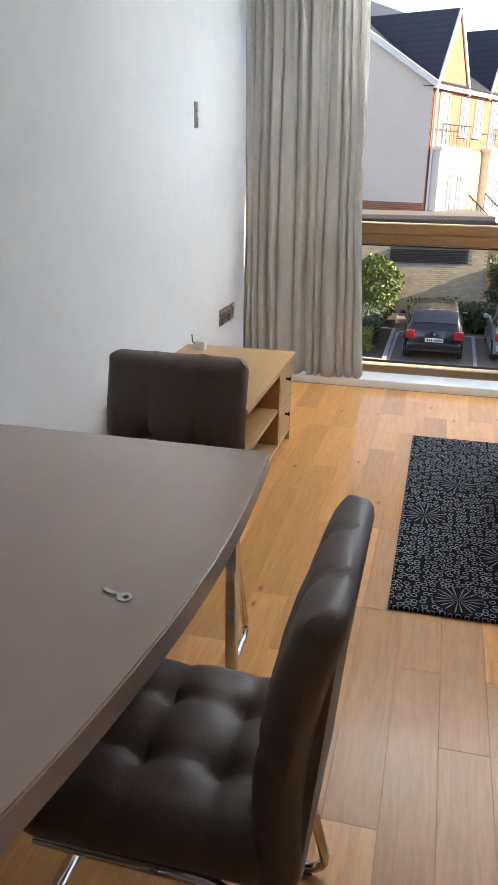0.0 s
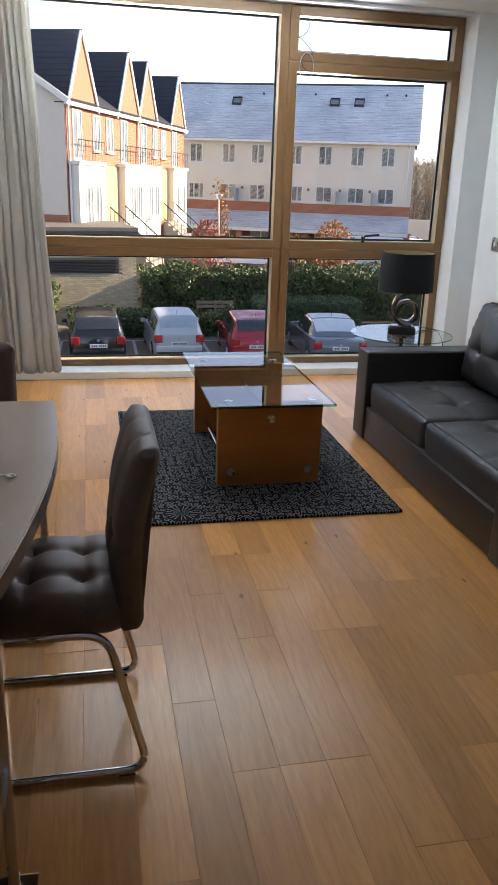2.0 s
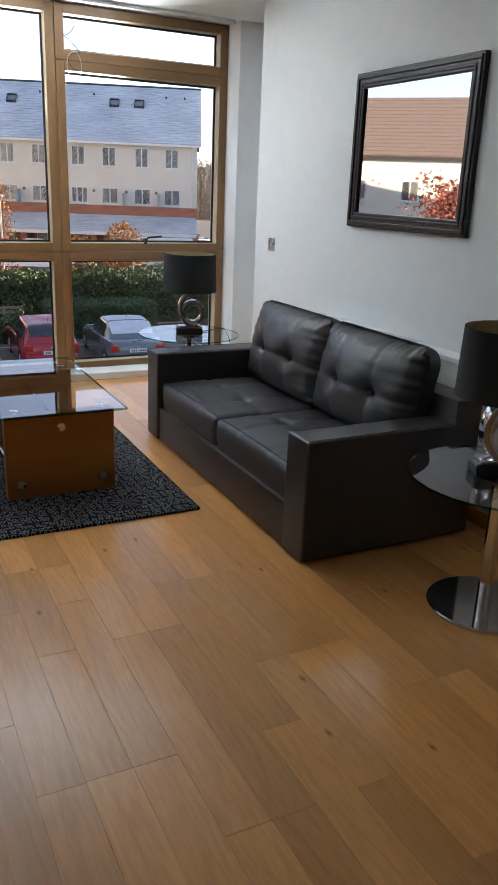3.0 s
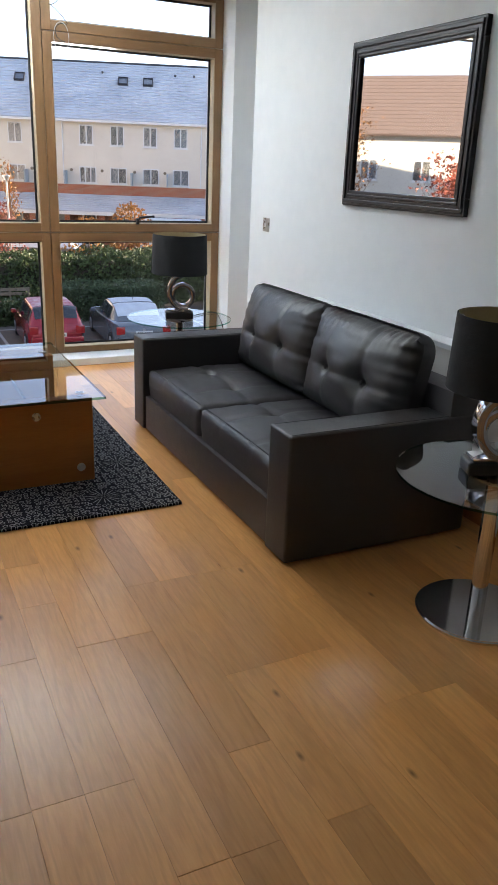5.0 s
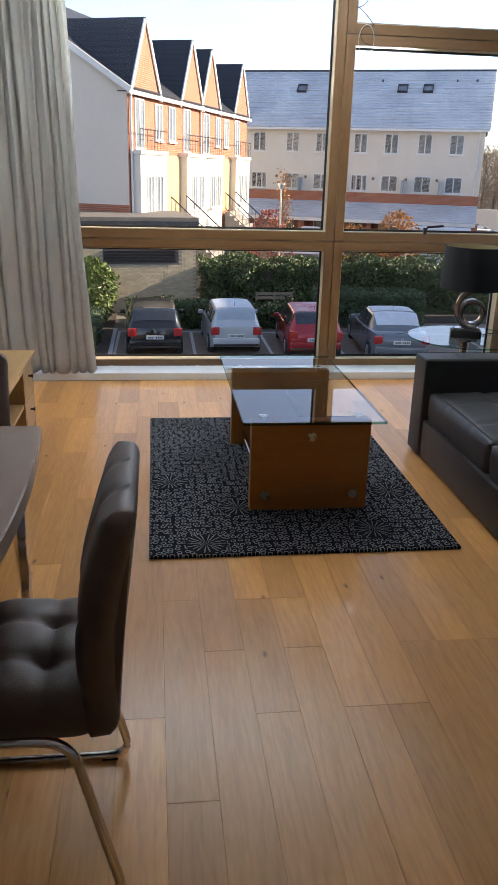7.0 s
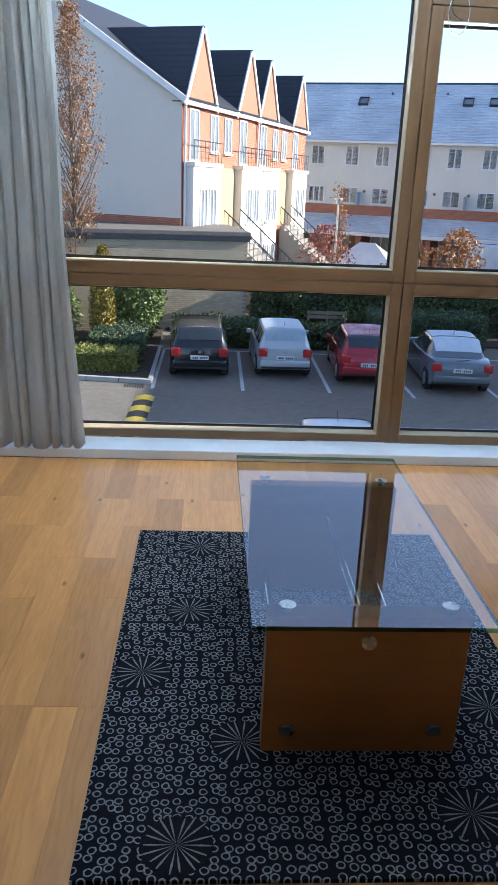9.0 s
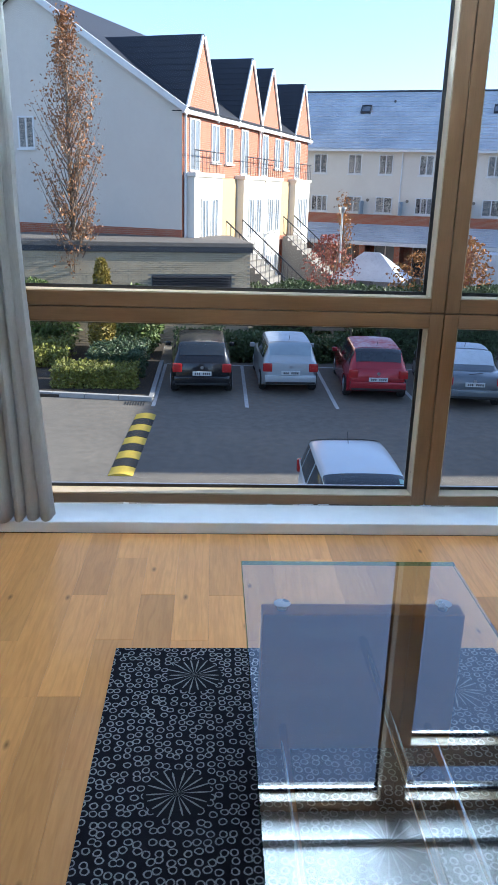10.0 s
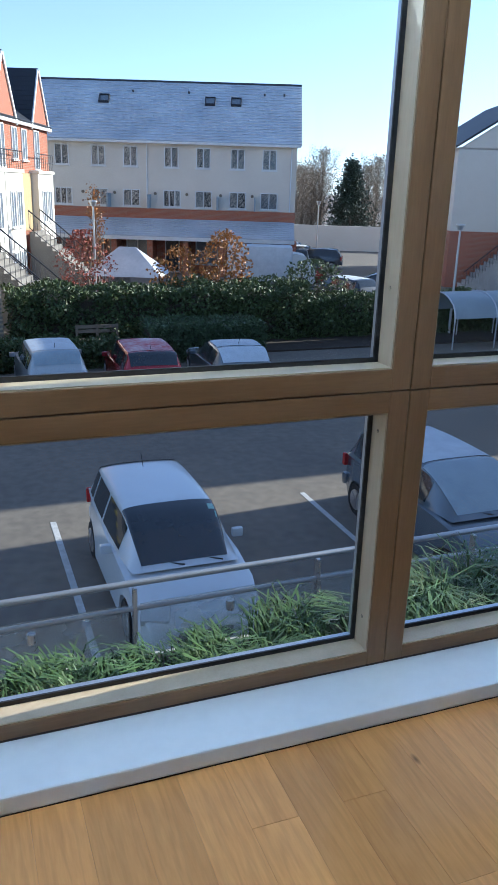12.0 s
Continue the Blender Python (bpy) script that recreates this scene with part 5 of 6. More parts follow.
# ---- window sets for houses: built in the house's own axes; face looks along -y ----
def house_window(house, x, y, z0, z1, w, face="y", glass=None, leaves=2, name="window"):
    """Frame, panes and sill; face 'y' looks along -y, 'x' along +x."""
    def P(a0, a1, d0, d1, za, zb):
        return cuboid(x + a0, x + a1, y + d0, y + d1, za, zb) if face == "y" else cuboid(x - d1, x - d0, y + a0, y + a1, za, zb)
    f = 0.06
    fr = joined(P(-w / 2, -w / 2 + f, -0.03, 0.06, z0, z1), P(w / 2 - f, w / 2, -0.03, 0.06, z0, z1), P(-w / 2 + f, w / 2 - f, -0.03, 0.06, z0, z0 + f), P(-w / 2 + f, w / 2 - f, -0.03, 0.06, z1 - f, z1),
                *[P(-w / 2 + w * q / leaves - 0.035, -w / 2 + w * q / leaves + 0.035, -0.028, 0.06, z0 + f, z1 - f) for q in range(1, leaves)])
    win = part(name, fr, M_UPVC, house, "white framed window")
    for q in range(leaves):
        g = glass if not isinstance(glass, tuple) else glass[q % len(glass)]
        part("pane", P(-w / 2 + w * q / leaves + 0.04, -w / 2 + w * (q + 1) / leaves - 0.04, 0.0, 0.03, z0 + f, z1 - f), g or M_DARKGLASS, win)
    part("sill", P(-w / 2 - 0.06, w / 2 + 0.06, -0.09, 0.02, z0 - 0.07, z0), M_UPVC, win)
    return win


def roof_slab(p, q, r, s, thick=0.12):
    """A roof plane through four corners with thickness."""
    b = bmesh.new()
    pts = [Vector(v) for v in (p, q, r, s)]
    nrm = (pts[1] - pts[0]).cross(pts[3] - pts[0]).normalized()
    if nrm.z < 0:
        nrm = -nrm
    lo = [b.verts.new(v) for v in pts]
    hi = [b.verts.new(v + nrm * thick) for v in pts]
    b.faces.new(lo)
    b.faces.new(hi)
    for i in range(4):
        b.faces.new((lo[i], lo[(i + 1) % 4], hi[(i + 1) % 4], hi[i]))
    bmesh.ops.recalc_face_normals(b, faces=b.faces)
    return b


def tile_courses(house, name, p, q, r, s, rows, material, label=""):
    """Courses of roofing: overlapping strips running from p-q (eave) up to s-r (ridge)."""
    pts = [Vector(v) for v in (p, q, r, s)]
    nrm = (pts[1] - pts[0]).cross(pts[3] - pts[0]).normalized()
    if nrm.z < 0:
        nrm = -nrm
    b = bmesh.new()
    for k in range(rows):
        f0, f1 = k / rows, (k + 1.12) / rows if k < rows - 1 else 1.0
        a, c = pts[0].lerp(pts[3], f0), pts[1].lerp(pts[2], f0)
        e, g = pts[0].lerp(pts[3], f1), pts[1].lerp(pts[2], f1)
        v = [b.verts.new(w) for w in (a + nrm * 0.05, c + nrm * 0.05, g + nrm * 0.012, e + nrm * 0.012, a, c)]
        b.faces.new(v[:4])
        b.faces.new((v[0], v[1], v[5], v[4]))
    return part(name, b, material, house, label)


# ---- gabled terrace: facade on its own x = 0 plane, looking along +x ----
SITE = -21.8
gt = thing("gabled_terrace", "terrace of red brick houses with white bays and steep gables", "house", pose(0.36, 27.5, GZ0, 0, 0, SITE))
EV, LEN, RIDGE_X, RIDGE_Z = 8.3, 17.7, -6.6, 12.45
part("wall_end", prism([(-0.02, 3.95), (-13.2, 3.95), (-13.2, EV), (RIDGE_X, RIDGE_Z), (-0.02, EV)], 0.0, 0.25, axis="y"), M_RENDER, gt, "cream rendered gable end")
part("wall_plinth", cuboid(-13.2, -0.02, -0.02, 0.24, 0, 3.95), M_REDBRICK, gt, "red brick plinth")
part("wall_front", cuboid(-0.3, 0.0, 0.002, LEN, 0, EV), M_REDBRICK, gt, "red brick facade")
part("wall_back", cuboid(-13.2, -12.9, 0.25, LEN, 0, EV), M_RENDER, gt)
part("wall_far_end", prism([(0, 0), (-13.2, 0), (-13.2, EV), (RIDGE_X, RIDGE_Z), (0, EV)], LEN - 0.25, LEN - 0.002, axis="y"), M_RENDER, gt)
part("roof", roof_slab((0.15, -0.25, EV - 0.09), (0.15, LEN + 0.2, EV - 0.09), (RIDGE_X, LEN + 0.2, RIDGE_Z), (RIDGE_X, -0.25, RIDGE_Z)), M_SLATE, gt, "dark slate roof")
part("roof", roof_slab((-13.5, -0.25, EV - 0.18), (-13.5, LEN + 0.2, EV - 0.18), (RIDGE_X, LEN + 0.2, RIDGE_Z), (RIDGE_X, -0.25, RIDGE_Z)), M_SLATE, gt)
part("bargeboard", joined(roof_slab((0.2, -0.29, EV - 0.2), (0.2, -0.20, EV - 0.2), (RIDGE_X, -0.20, RIDGE_Z - 0.05), (RIDGE_X, -0.29, RIDGE_Z - 0.05), 0.22), roof_slab((-13.5, -0.29, EV - 0.3), (-13.5, -0.20, EV - 0.3), (RIDGE_X, -0.20, RIDGE_Z - 0.05), (RIDGE_X, -0.29, RIDGE_Z - 0.05), 0.22)), M_UPVC, gt, "white bargeboard")
part("gutter", cuboid(0.10, 0.23, -0.25, LEN + 0.2, EV - 0.22, EV - 0.08), M_UPVC, gt, "white gutter")
part("downpipe", tube([(0.08, 0.12, 3.0), (0.08, 0.12, EV - 0.2)], 0.05, 8), M_UPVC, gt)
part("downpipe", tube([(0.08, 8.78, 6.0), (0.08, 8.78, EV - 0.2)], 0.05, 8), M_UPVC, gt)
for yc in (1.62, 7.3, 10.25, 15.96):
    hw, tip = 1.5, 10.86
    part("gable_wall", prism([(yc - hw + 0.1, EV - 0.1), (yc + hw - 0.1, EV - 0.1), (yc, tip - 0.15)], 0.0, 0.12, axis="x"), M_REDBRICK, gt, "pointed brick gable")
    back = RIDGE_X * (tip - EV) / (RIDGE_Z - EV)
    for s in (-1, 1):
        part("gable_roof", roof_slab((0.15, yc + s * (hw + 0.05), EV - 0.18), (-0.4, yc + s * (hw + 0.05), EV - 0.18), (back, yc, tip), (0.15, yc, tip), 0.1), M_SLATE, gt, "steep dark slate gable roof")
        tile_courses(gt, "slate_course", (0.16, yc + s * (hw + 0.06), EV - 0.07), (-0.35, yc + s * (hw + 0.06), EV - 0.07), (back, yc, tip + 0.11), (0.16, yc, tip + 0.11), 12, M_SLATE)
        part("gable_board", roof_slab((0.13, yc + s * (hw + 0.1), EV - 0.3), (0.19, yc + s * (hw + 0.1), EV - 0.3), (0.19, yc, tip - 0.02), (0.13, yc, tip - 0.02), 0.17), M_UPVC, gt, "white gable board")
    house_window(gt, 0.02, yc - 0.5, 6.1, 8.0, 0.95, "x", M_NETGLASS, 2, "french_door")
for y in (3.25, 4.85, 11.75, 13.3):
    house_window(gt, 0.02, y, 6.5, 7.95, 0.85, "x", M_NETGLASS)
for y0, y1 in ((0.2, 3.1), (5.75, 8.72), (8.82, 11.4), (14.0, 16.9)):
    bay = part("bay", cuboid(0.001, 0.42, y0, y1, 0, 6.02), M_WHITEREND, gt, "white rendered projecting bay")
    part("cornice", cuboid(0.002, 0.5, y0 - 0.07, y1 + 0.07, 5.9, 6.06, 0.02), M_WHITEREND, bay)
    for yy in ((y0 + y1) / 2 - 0.45, (y0 + y1) / 2 + 0.55):
        house_window(gt, 0.44, yy, 3.5, 5.1, 0.72, "x", M_NETGLASS)
        house_window(gt, 0.44, yy, 0.8, 2.4, 0.72, "x", M_NETGLASS)
    part("balcony_rail", joined(tube([(0.44, y0, 6.85), (0.44, y1, 6.85)], 0.025, 6), *[tube([(0.44, y0 + (y1 - y0) * q / 8, 6.06), (0.44, y0 + (y1 - y0) * q / 8, 6.85)], 0.012, 5) for q in range(9)], tube([(0.44, y0, 6.45), (0.44, y1, 6.45)], 0.012, 5)), M_RAIL, gt, "thin dark balcony rail")
for y0, y1 in ((3.12, 5.73), (11.42, 13.98)):
    part("porch", cuboid(0.002, 0.08, y0, y1, 3.2, 5.9), mat("ochre_porch", (0.50, 0.37, 0.19), (0.44, 0.32, 0.16), rough=0.8), gt, "ochre painted recessed porch")
    b = bmesh.new()
    for k in range(14):
        cuboid(0.5 + 0.27 * k, 0.77 + 0.27 * k, y0 + 0.3, y1 - 0.3, 0, 3.2 - 0.22 * k, bm=b)
    stair = part("stair", b, M_STEP, gt, "concrete entrance steps")
    for y in (y0 + 0.3, y1 - 0.3):
        part("stair_rail", joined(tube([(0.5, y, 4.2), (4.28, y, 1.1)], 0.03, 6), tube([(0.5, y, 3.4), (4.28, y, 0.3)], 0.02, 6), *[tube([(0.5 + 0.2 * k, y, 3.4 - 0.164 * k), (0.5 + 0.2 * k, y, 4.2 - 0.164 * k)], 0.012, 5) for k in range(19)]), M_RAIL, stair, "dark metal stair railing")
part("garden_railing", joined(tube([(4.6, 1, 1.1), (4.6, 16.5, 1.1)], 0.02, 6), *[tube([(4.6, 1 + 0.25 * k, 0), (4.6, 1 + 0.25 * k, 1.1)], 0.012, 5) for k in range(62)]), M_RAIL, gt, "dark metal garden railing")
house_window(gt, -6.76, 0.0, 6.8, 8.0, 0.75, "y", M_NETGLASS)

# ---- long terrace opposite: facade on its own y = 0 plane ----
lt = thing("long_terrace", "long cream terrace with a frosted roof and red brick band", "house", pose(22.7, 46, GZ0, 0, 0, SITE))
XL = -24.0
part("wall", cuboid(XL, 0, 0, 8.0, 3.2, 8.1), M_RENDER2, lt, "cream rendered facade")
part("brick_band", cuboid(XL - 0.02, 0.02, -0.05, 1.0, 3.35, 4.08), M_REDBRICK, lt, "red brick band")
part("shop_front", cuboid(XL, 0, 0.3, 7.5, 0, 3.34), M_REDBRICK, lt, "brick ground storey")
part("roof", roof_slab((XL - 0.2, -0.35, 8.1), (0.25, -0.35, 8.1), (0.25, 4.0, 11.95), (XL - 0.2, 4.0, 11.95)), M_FROST, lt, "grey tiled roof white with frost")
tile_courses(lt, "tile_course", (XL - 0.2, -0.4, 8.2), (0.27, -0.4, 8.2), (0.27, 3.95, 12.06), (XL - 0.2, 3.95, 12.06), 22, M_FROST)
part("roof", roof_slab((XL - 0.2, 8.3, 8.1), (0.25, 8.3, 8.1), (0.25, 4.0, 11.95), (XL - 0.2, 4.0, 11.95)), M_SLATE, lt)
part("ridge_tiles", cuboid(XL - 0.2, 0.27, 3.88, 4.12, 12.0, 12.16, 0.03), M_SLATE, lt, "dark ridge tiles")
part("gable_end", prism([(0.0, 8.1), (8.0, 8.1), (4.0, 11.9)], -0.2, -0.02, axis="x"), M_RENDER2, lt)
part("gutter", cuboid(XL, 0.2, -0.5, -0.36, 8.02, 8.16), M_UPVC, lt, "white gutter")
for x in (-0.35, -9.6, -16.4):
    part("downpipe", tube([(x, -0.06, 4.1), (x, -0.06, 8.0)], 0.045, 6), M_UPVC, lt)
tops = (-1.74, -3.78, -5.98, -8.03, -10.66, -12.72, -15.07, -17.3, -19.5)
for i, x in enumerate(tops):
    g = (M_NETGLASS, (M_DARKGLASS, M_NETGLASS))[i in (2, 3, 4)] if i not in (2, 3) else (M_DARKGLASS, M_NETGLASS)
    house_window(lt, x, 0.0, 6.62, 7.86, 0.92, "y", g)
    house_window(lt, x + 0.04, 0.0, 4.2, 5.24, 1.12, "y", (M_NETGLASS, M_DARKGLASS) if i in (1, 2, 4) else M_NETGLASS if i in (0, 5) else (M_DARKGLASS, M_DARKGLASS, M_NETGLASS), 3 if i in (3, 6) else 2)
    part("wall_vent", turned(cylinder(0, 0, 0, 0.05, 0.1, 12), pose(x - 1.05, 0, 5.0, 90)), M_CEDAR, lt)
for x in (-5.0, -12.0, -9.4, -2.6):
    part("balcony_screen", cuboid(x - 0.04, x + 0.04, -1.2, -0.02, 4.1, 4.95), M_ICEGLASS, lt, "pale glass balcony screen")
part("canopy", roof_slab((XL, -1.9, 2.35), (0.0, -1.9, 2.35), (0.0, -0.02, 3.34), (XL, -0.02, 3.34)), M_FROST, lt, "frosted tiled lean-to roof")
tile_courses(lt, "canopy_course", (XL, -1.92, 2.45), (0.0, -1.92, 2.45), (0.0, -0.03, 3.45), (XL, -0.03, 3.45), 9, M_FROST)
part("fascia", cuboid(XL, 0.0, -1.98, -1.9, 2.2, 2.42), M_UPVC, lt)
for i in range(10):
    x = -1.1 - 2.3 * i
    part("brick_pier", cuboid(x + 0.9, x + 1.25, -1.7, 0.29, 0, 2.3), M_REDBRICK, lt)
    house_window(lt, x, -0.2 + 0.46, 0.6 if i % 3 else 0.05, 2.15, 1.5 if i % 3 else 0.95, "y", (M_NETGLASS, M_DARKGLASS)[i % 2], 2 if i % 3 else 1, "window" if i % 3 else "door")
for x in (-12.69, -5.74, -4.04):
    s = Matrix.Translation((x, 2.45, 10.72)) @ Matrix.Rotation(radians(41.5), 4, "X")
    sk = part("roof_light", turned(joined(cuboid(-0.34, 0.34, -0.36, -0.30, 0, 0.22), cuboid(-0.34, 0.34, 0.30, 0.36, 0, 0.22), cuboid(-0.34, -0.28, -0.3, 0.3, 0, 0.22), cuboid(0.28, 0.34, -0.3, 0.3, 0, 0.22)), s), M_SLATE, lt, "dark framed roof window")
    part("pane", turned(cuboid(-0.28, 0.28, -0.3, 0.3, 0.1, 0.14), s), M_NETGLASS, sk)
for x in (-2.2, -0.9, -7.2, -10.9):
    part("roof_vent", turned(cylinder(0, 0, 0, 0.25, 0.07, 10), pose(x, 3.1, 11.2)), M_SLATE, lt)

# ---- terrace on the right, its steps towards us ----
rt = thing("right_terrace", "cream and brick terrace with dark entrance steps", "house", pose(30.3, 39.5, GZ0, 0, 0, SITE))
part("wall", cuboid(0, 10, 0, 14, 3.4, 8.2), M_RENDER, rt)
part("plinth", cuboid(-0.02, 10, -0.02, 14, 0, 3.4), M_REDBRICK, rt)
part("roof", roof_slab((-0.3, -0.2, 8.1), (-0.3, 14, 8.1), (5, 14, 11.5), (5, -0.2, 11.5)), M_SLATE, rt, "dark slate roof")
part("roof", roof_slab((10.3, -0.2, 8.1), (10.3, 14, 8.1), (5, 14, 11.5), (5, -0.2, 11.5)), M_SLATE, rt)
part("gable_end", prism([(0.0, 8.1), (10.0, 8.1), (5.0, 11.4)], 0.0, 0.2, axis="y"), M_RENDER, rt)
for k in range(3):
    x = 4.2 + 4.5 * k
    bay = part("bay", cuboid(x, x + 2.2, -0.8, -0.022, 0, 6.0), M_WHITEREND, rt, "white bay")
    house_window(rt, x + 1.1, -0.83, 3.6, 5.2, 0.9, "y", M_NETGLASS)
    b = bmesh.new()
    for q in range(14):
        cuboid(x - 0.25 - 0.25 * q, x - 0.25 * q, -1.6, -0.3, 0, 3.2 - 0.22 * q, bm=b)
    sr = part("stair", b, M_KERB, rt)
    part("stair_rail", joined(tube([(x, -1.62, 4.2), (x - 3.5, -1.62, 1.1)], 0.03, 6), *[tube([(x - 0.185 * q, -1.62, 3.2 - 0.164 * q), (x - 0.185 * q, -1.62, 4.2 - 0.164 * q)], 0.012, 5) for q in range(19)]), M_RAIL, sr)

# ---- brick store with louvred vent ----
bs = thing("brick_store", "low buff brick store with a flat roof and louvre", "building", pose(2.95, 25.35, GZ0, 0, 0, 9.5))
part("wall", cuboid(-13.4, -0.03, 0.03, 4.2, 0, 3.32), M_MORTAR, bs, "mortar and brick wall")
part("roof", cuboid(-13.55, 0.06, -0.07, 4.4, 3.5, 3.66, 0.02), M_ROOFEDGE, bs, "flat grey roof edge")
part("fascia", cuboid(-13.5, 0.05, -0.08, 4.3, 3.325, 3.5), M_SLATE, bs)
lv = part("louvre", cuboid(-3.6, -0.75, -0.005, 0.03, 1.95, 2.5), M_SLATE, bs, "dark metal louvre panel")
for k in range(9):
    part("blade", turned(cuboid(-1.4, 1.4, -0.03, 0.03, -0.006, 0.006), pose(-2.17, -0.02, 1.99 + 0.057 * k, 35)), M_RAIL, lv)

# ---- glass-roofed shelter, van and street furniture ----
sh = thing("shelter", "pyramid-roofed shelter white with frost", "shelter", pose(9.6, 36.5, GZ0, 0, 0, SITE) @ Matrix.Scale(0.8, 4))
b = bmesh.new()
c = [b.verts.new(v) for v in ((-2.4, -2.0, 1.7), (2.4, -2.0, 1.7), (2.4, 2.0, 1.7), (-2.4, 2.0, 1.7))]
top = [b.verts.new((-0.5, 0, 3.3)), b.verts.new((0.5, 0, 3.3))]
b.faces.new((c[0], c[1], top[1], top[0])); b.faces.new((c[1], c[2], top[1])); b.faces.new((c[2], c[3], top[0], top[1])); b.faces.new((c[3], c[0], top[0])); b.faces.new(c[::-1])
part("roof", b, M_FROST, sh)
for x, y in ((-2.2, -1.8), (2.2, -1.8), (2.2, 1.8), (-2.2, 1.8)):
    part("post", tube([(x, y, 0), (x, y, 1.7)], 0.06, 8), M_RAIL, sh)
van = thing("delivery_van", "white van parked by the far shops", "van", pose(19.0, 41.5, GZ0, 0, 0, SITE))
part("body", cuboid(-2.3, 1.5, -0.95, 0.95, 0.3, 2.35, 0.12), M_FROSTCAR, van, "", True)
part("cab", prism([(1.5, 0.3), (2.9, 0.3), (2.9, 1.1), (2.2, 1.9), (1.5, 2.0)], -0.92, 0.92, 0.05, "y"), P_WHITE, van)
for x in (-1.5, 2.1):
    for y in (-0.85, 0.85):
        part("wheel", turned(cylinder(0, 0, -0.1, 0.1, 0.34, 20), pose(x, y, 0.34, 90)), M_TYRE, van)
for x, y, h in ((7.4, 33.0, 4.6), (27.3, 52.0, 4.5), (20.6, 25.0, 4.2)):
    lp = thing("street_lamp", "slim grey street lamp column", "street lamp", pose(x, y, GZ0))
    part("column", cylinder(0, 0, 0, h, 0.06, 10, 0.04), M_ALU, lp, "", True)
    part("lantern", joined(cylinder(0, 0, h, h + 0.18, 0.10, 12, 0.16), cylinder(0, 0, h + 0.18, h + 0.24, 0.18, 12)), M_ALU, lp, "", True)
bk = thing("bike_shelter", "curved clear bicycle shelter with frost", "shelter", pose(21.6, 23.4, GZ0, 0, 0, 0))
b = bmesh.new()
row = [[b.verts.new((x, -1.2 * math.cos(a), 1.15 + 0.85 * math.sin(a))) for a in [math.pi * i / 10 for i in range(11)]] for x in (-2.8, 2.8)]
for i in range(10):
    b.faces.new((row[0][i], row[0][i + 1], row[1][i + 1], row[1][i]))
o = part("canopy", b, M_ICEGLASS, bk, "frosted curved canopy", True)
for x in (-2.8, -0.9, 0.9, 2.8):
    part("hoop", tube([(x, -1.22 * math.cos(a), 1.15 + 0.87 * math.sin(a)) for a in [math.pi * i / 10 for i in range(11)]] + [(x, 1.22, 0)], 0.03, 6), M_ALU, bk)
    part("post", tube([(x, -1.22, 0), (x, -1.22, 1.15)], 0.03, 6), M_ALU, bk)
ub = thing("utility_box", "turquoise utility box by the planting bed", "utility box", pose(-5.2, 23.2, GZ0 + 0.08))
part("cabinet", cuboid(-0.45, 0.45, -0.25, 0.25, 0, 1.5, 0.03), mat("turquoise_paint", (0.10, 0.42, 0.42), rough=0.5), ub)
part("lid", cuboid(-0.48, 0.48, -0.28, 0.28, 1.5, 1.56, 0.01), M_FROSTCAR, ub)
structure("boundary_wall", turned(cuboid(-14, 22, 0, 0.3, 0, 2.3), pose(33, 68, GZ0, 0, 0, SITE)), M_RENDER2, "pale boundary wall at the end of the road")
structure("verge", cuboid(2.6, 24.5, 23.3, 28.5, GZ0, GZ0 + 0.06), M_SOIL, "planted verge under the hedges")

# ---- houses seen in the mirror ----
mh = thing("opposite_house", "cream terrace with a brown tiled roof and white windows", "house", pose(-22.0, 31.0, GZ0, 0, 0, 48))
part("wall", cuboid(-14, 14, 0, 8, 0, 7.6), M_RENDER2, mh, "cream rendered wall")
M_BROWNTILE = mat("brown_roof_tile", (0.19, 0.135, 0.115), (0.14, 0.10, 0.085), rough=0.8, scale=3, bump=0.3)
part("roof", roof_slab((-14.3, -0.4, 7.5), (14.3, -0.4, 7.5), (14.3, 4, 10.9), (-14.3, 4, 10.9)), M_BROWNTILE, mh, "brown tiled roof")
part("roof", roof_slab((-14.3, 8.4, 7.5), (14.3, 8.4, 7.5), (14.3, 4, 10.9), (-14.3, 4, 10.9)), M_BROWNTILE, mh)
tile_courses(mh, "tile_course", (-14.3, -0.42, 7.6), (14.3, -0.42, 7.6), (14.3, 4, 11.02), (-14.3, 4, 11.02), 16, M_BROWNTILE)
for k in range(9):
    house_window(mh, -12 + 3 * k, 0, 3.2, 4.3, 1.0, "y", M_NETGLASS)
    house_window(mh, -12 + 3 * k, 0, 5.2, 6.3, 1.0, "y", M_NETGLASS)
    house_window(mh, -12 + 3 * k, 0, 0.8, 2.3, 1.2, "y", M_DARKGLASS)

# ---- beyond the view on the sun's side: a wing and an added shade block ----
# both unseen, placed for their shadows; the second block is made up for this
for name, lab, b in (("wing", "wing of the same building, plain rendered walls", (17, 26, -8, 11.0, GZ0, GZ0 + 8.5)), ("side_block", "unseen plain block added to shade the car park", (26, 38, 13.6, 25.5, GZ0, GZ0 + 10.2))):
    w = thing(name, lab, "building", pose((b[0] + b[1]) / 2, (b[2] + b[3]) / 2, GZ0))
    wpart("wall", cuboid(*b), M_RENDER, w)
    wpart("roof", cuboid(b[0] - 0.3, b[1] + 0.3, b[2] - 0.3, b[3] + 0.3, b[5], b[5] + 0.3), M_SLATE, w)

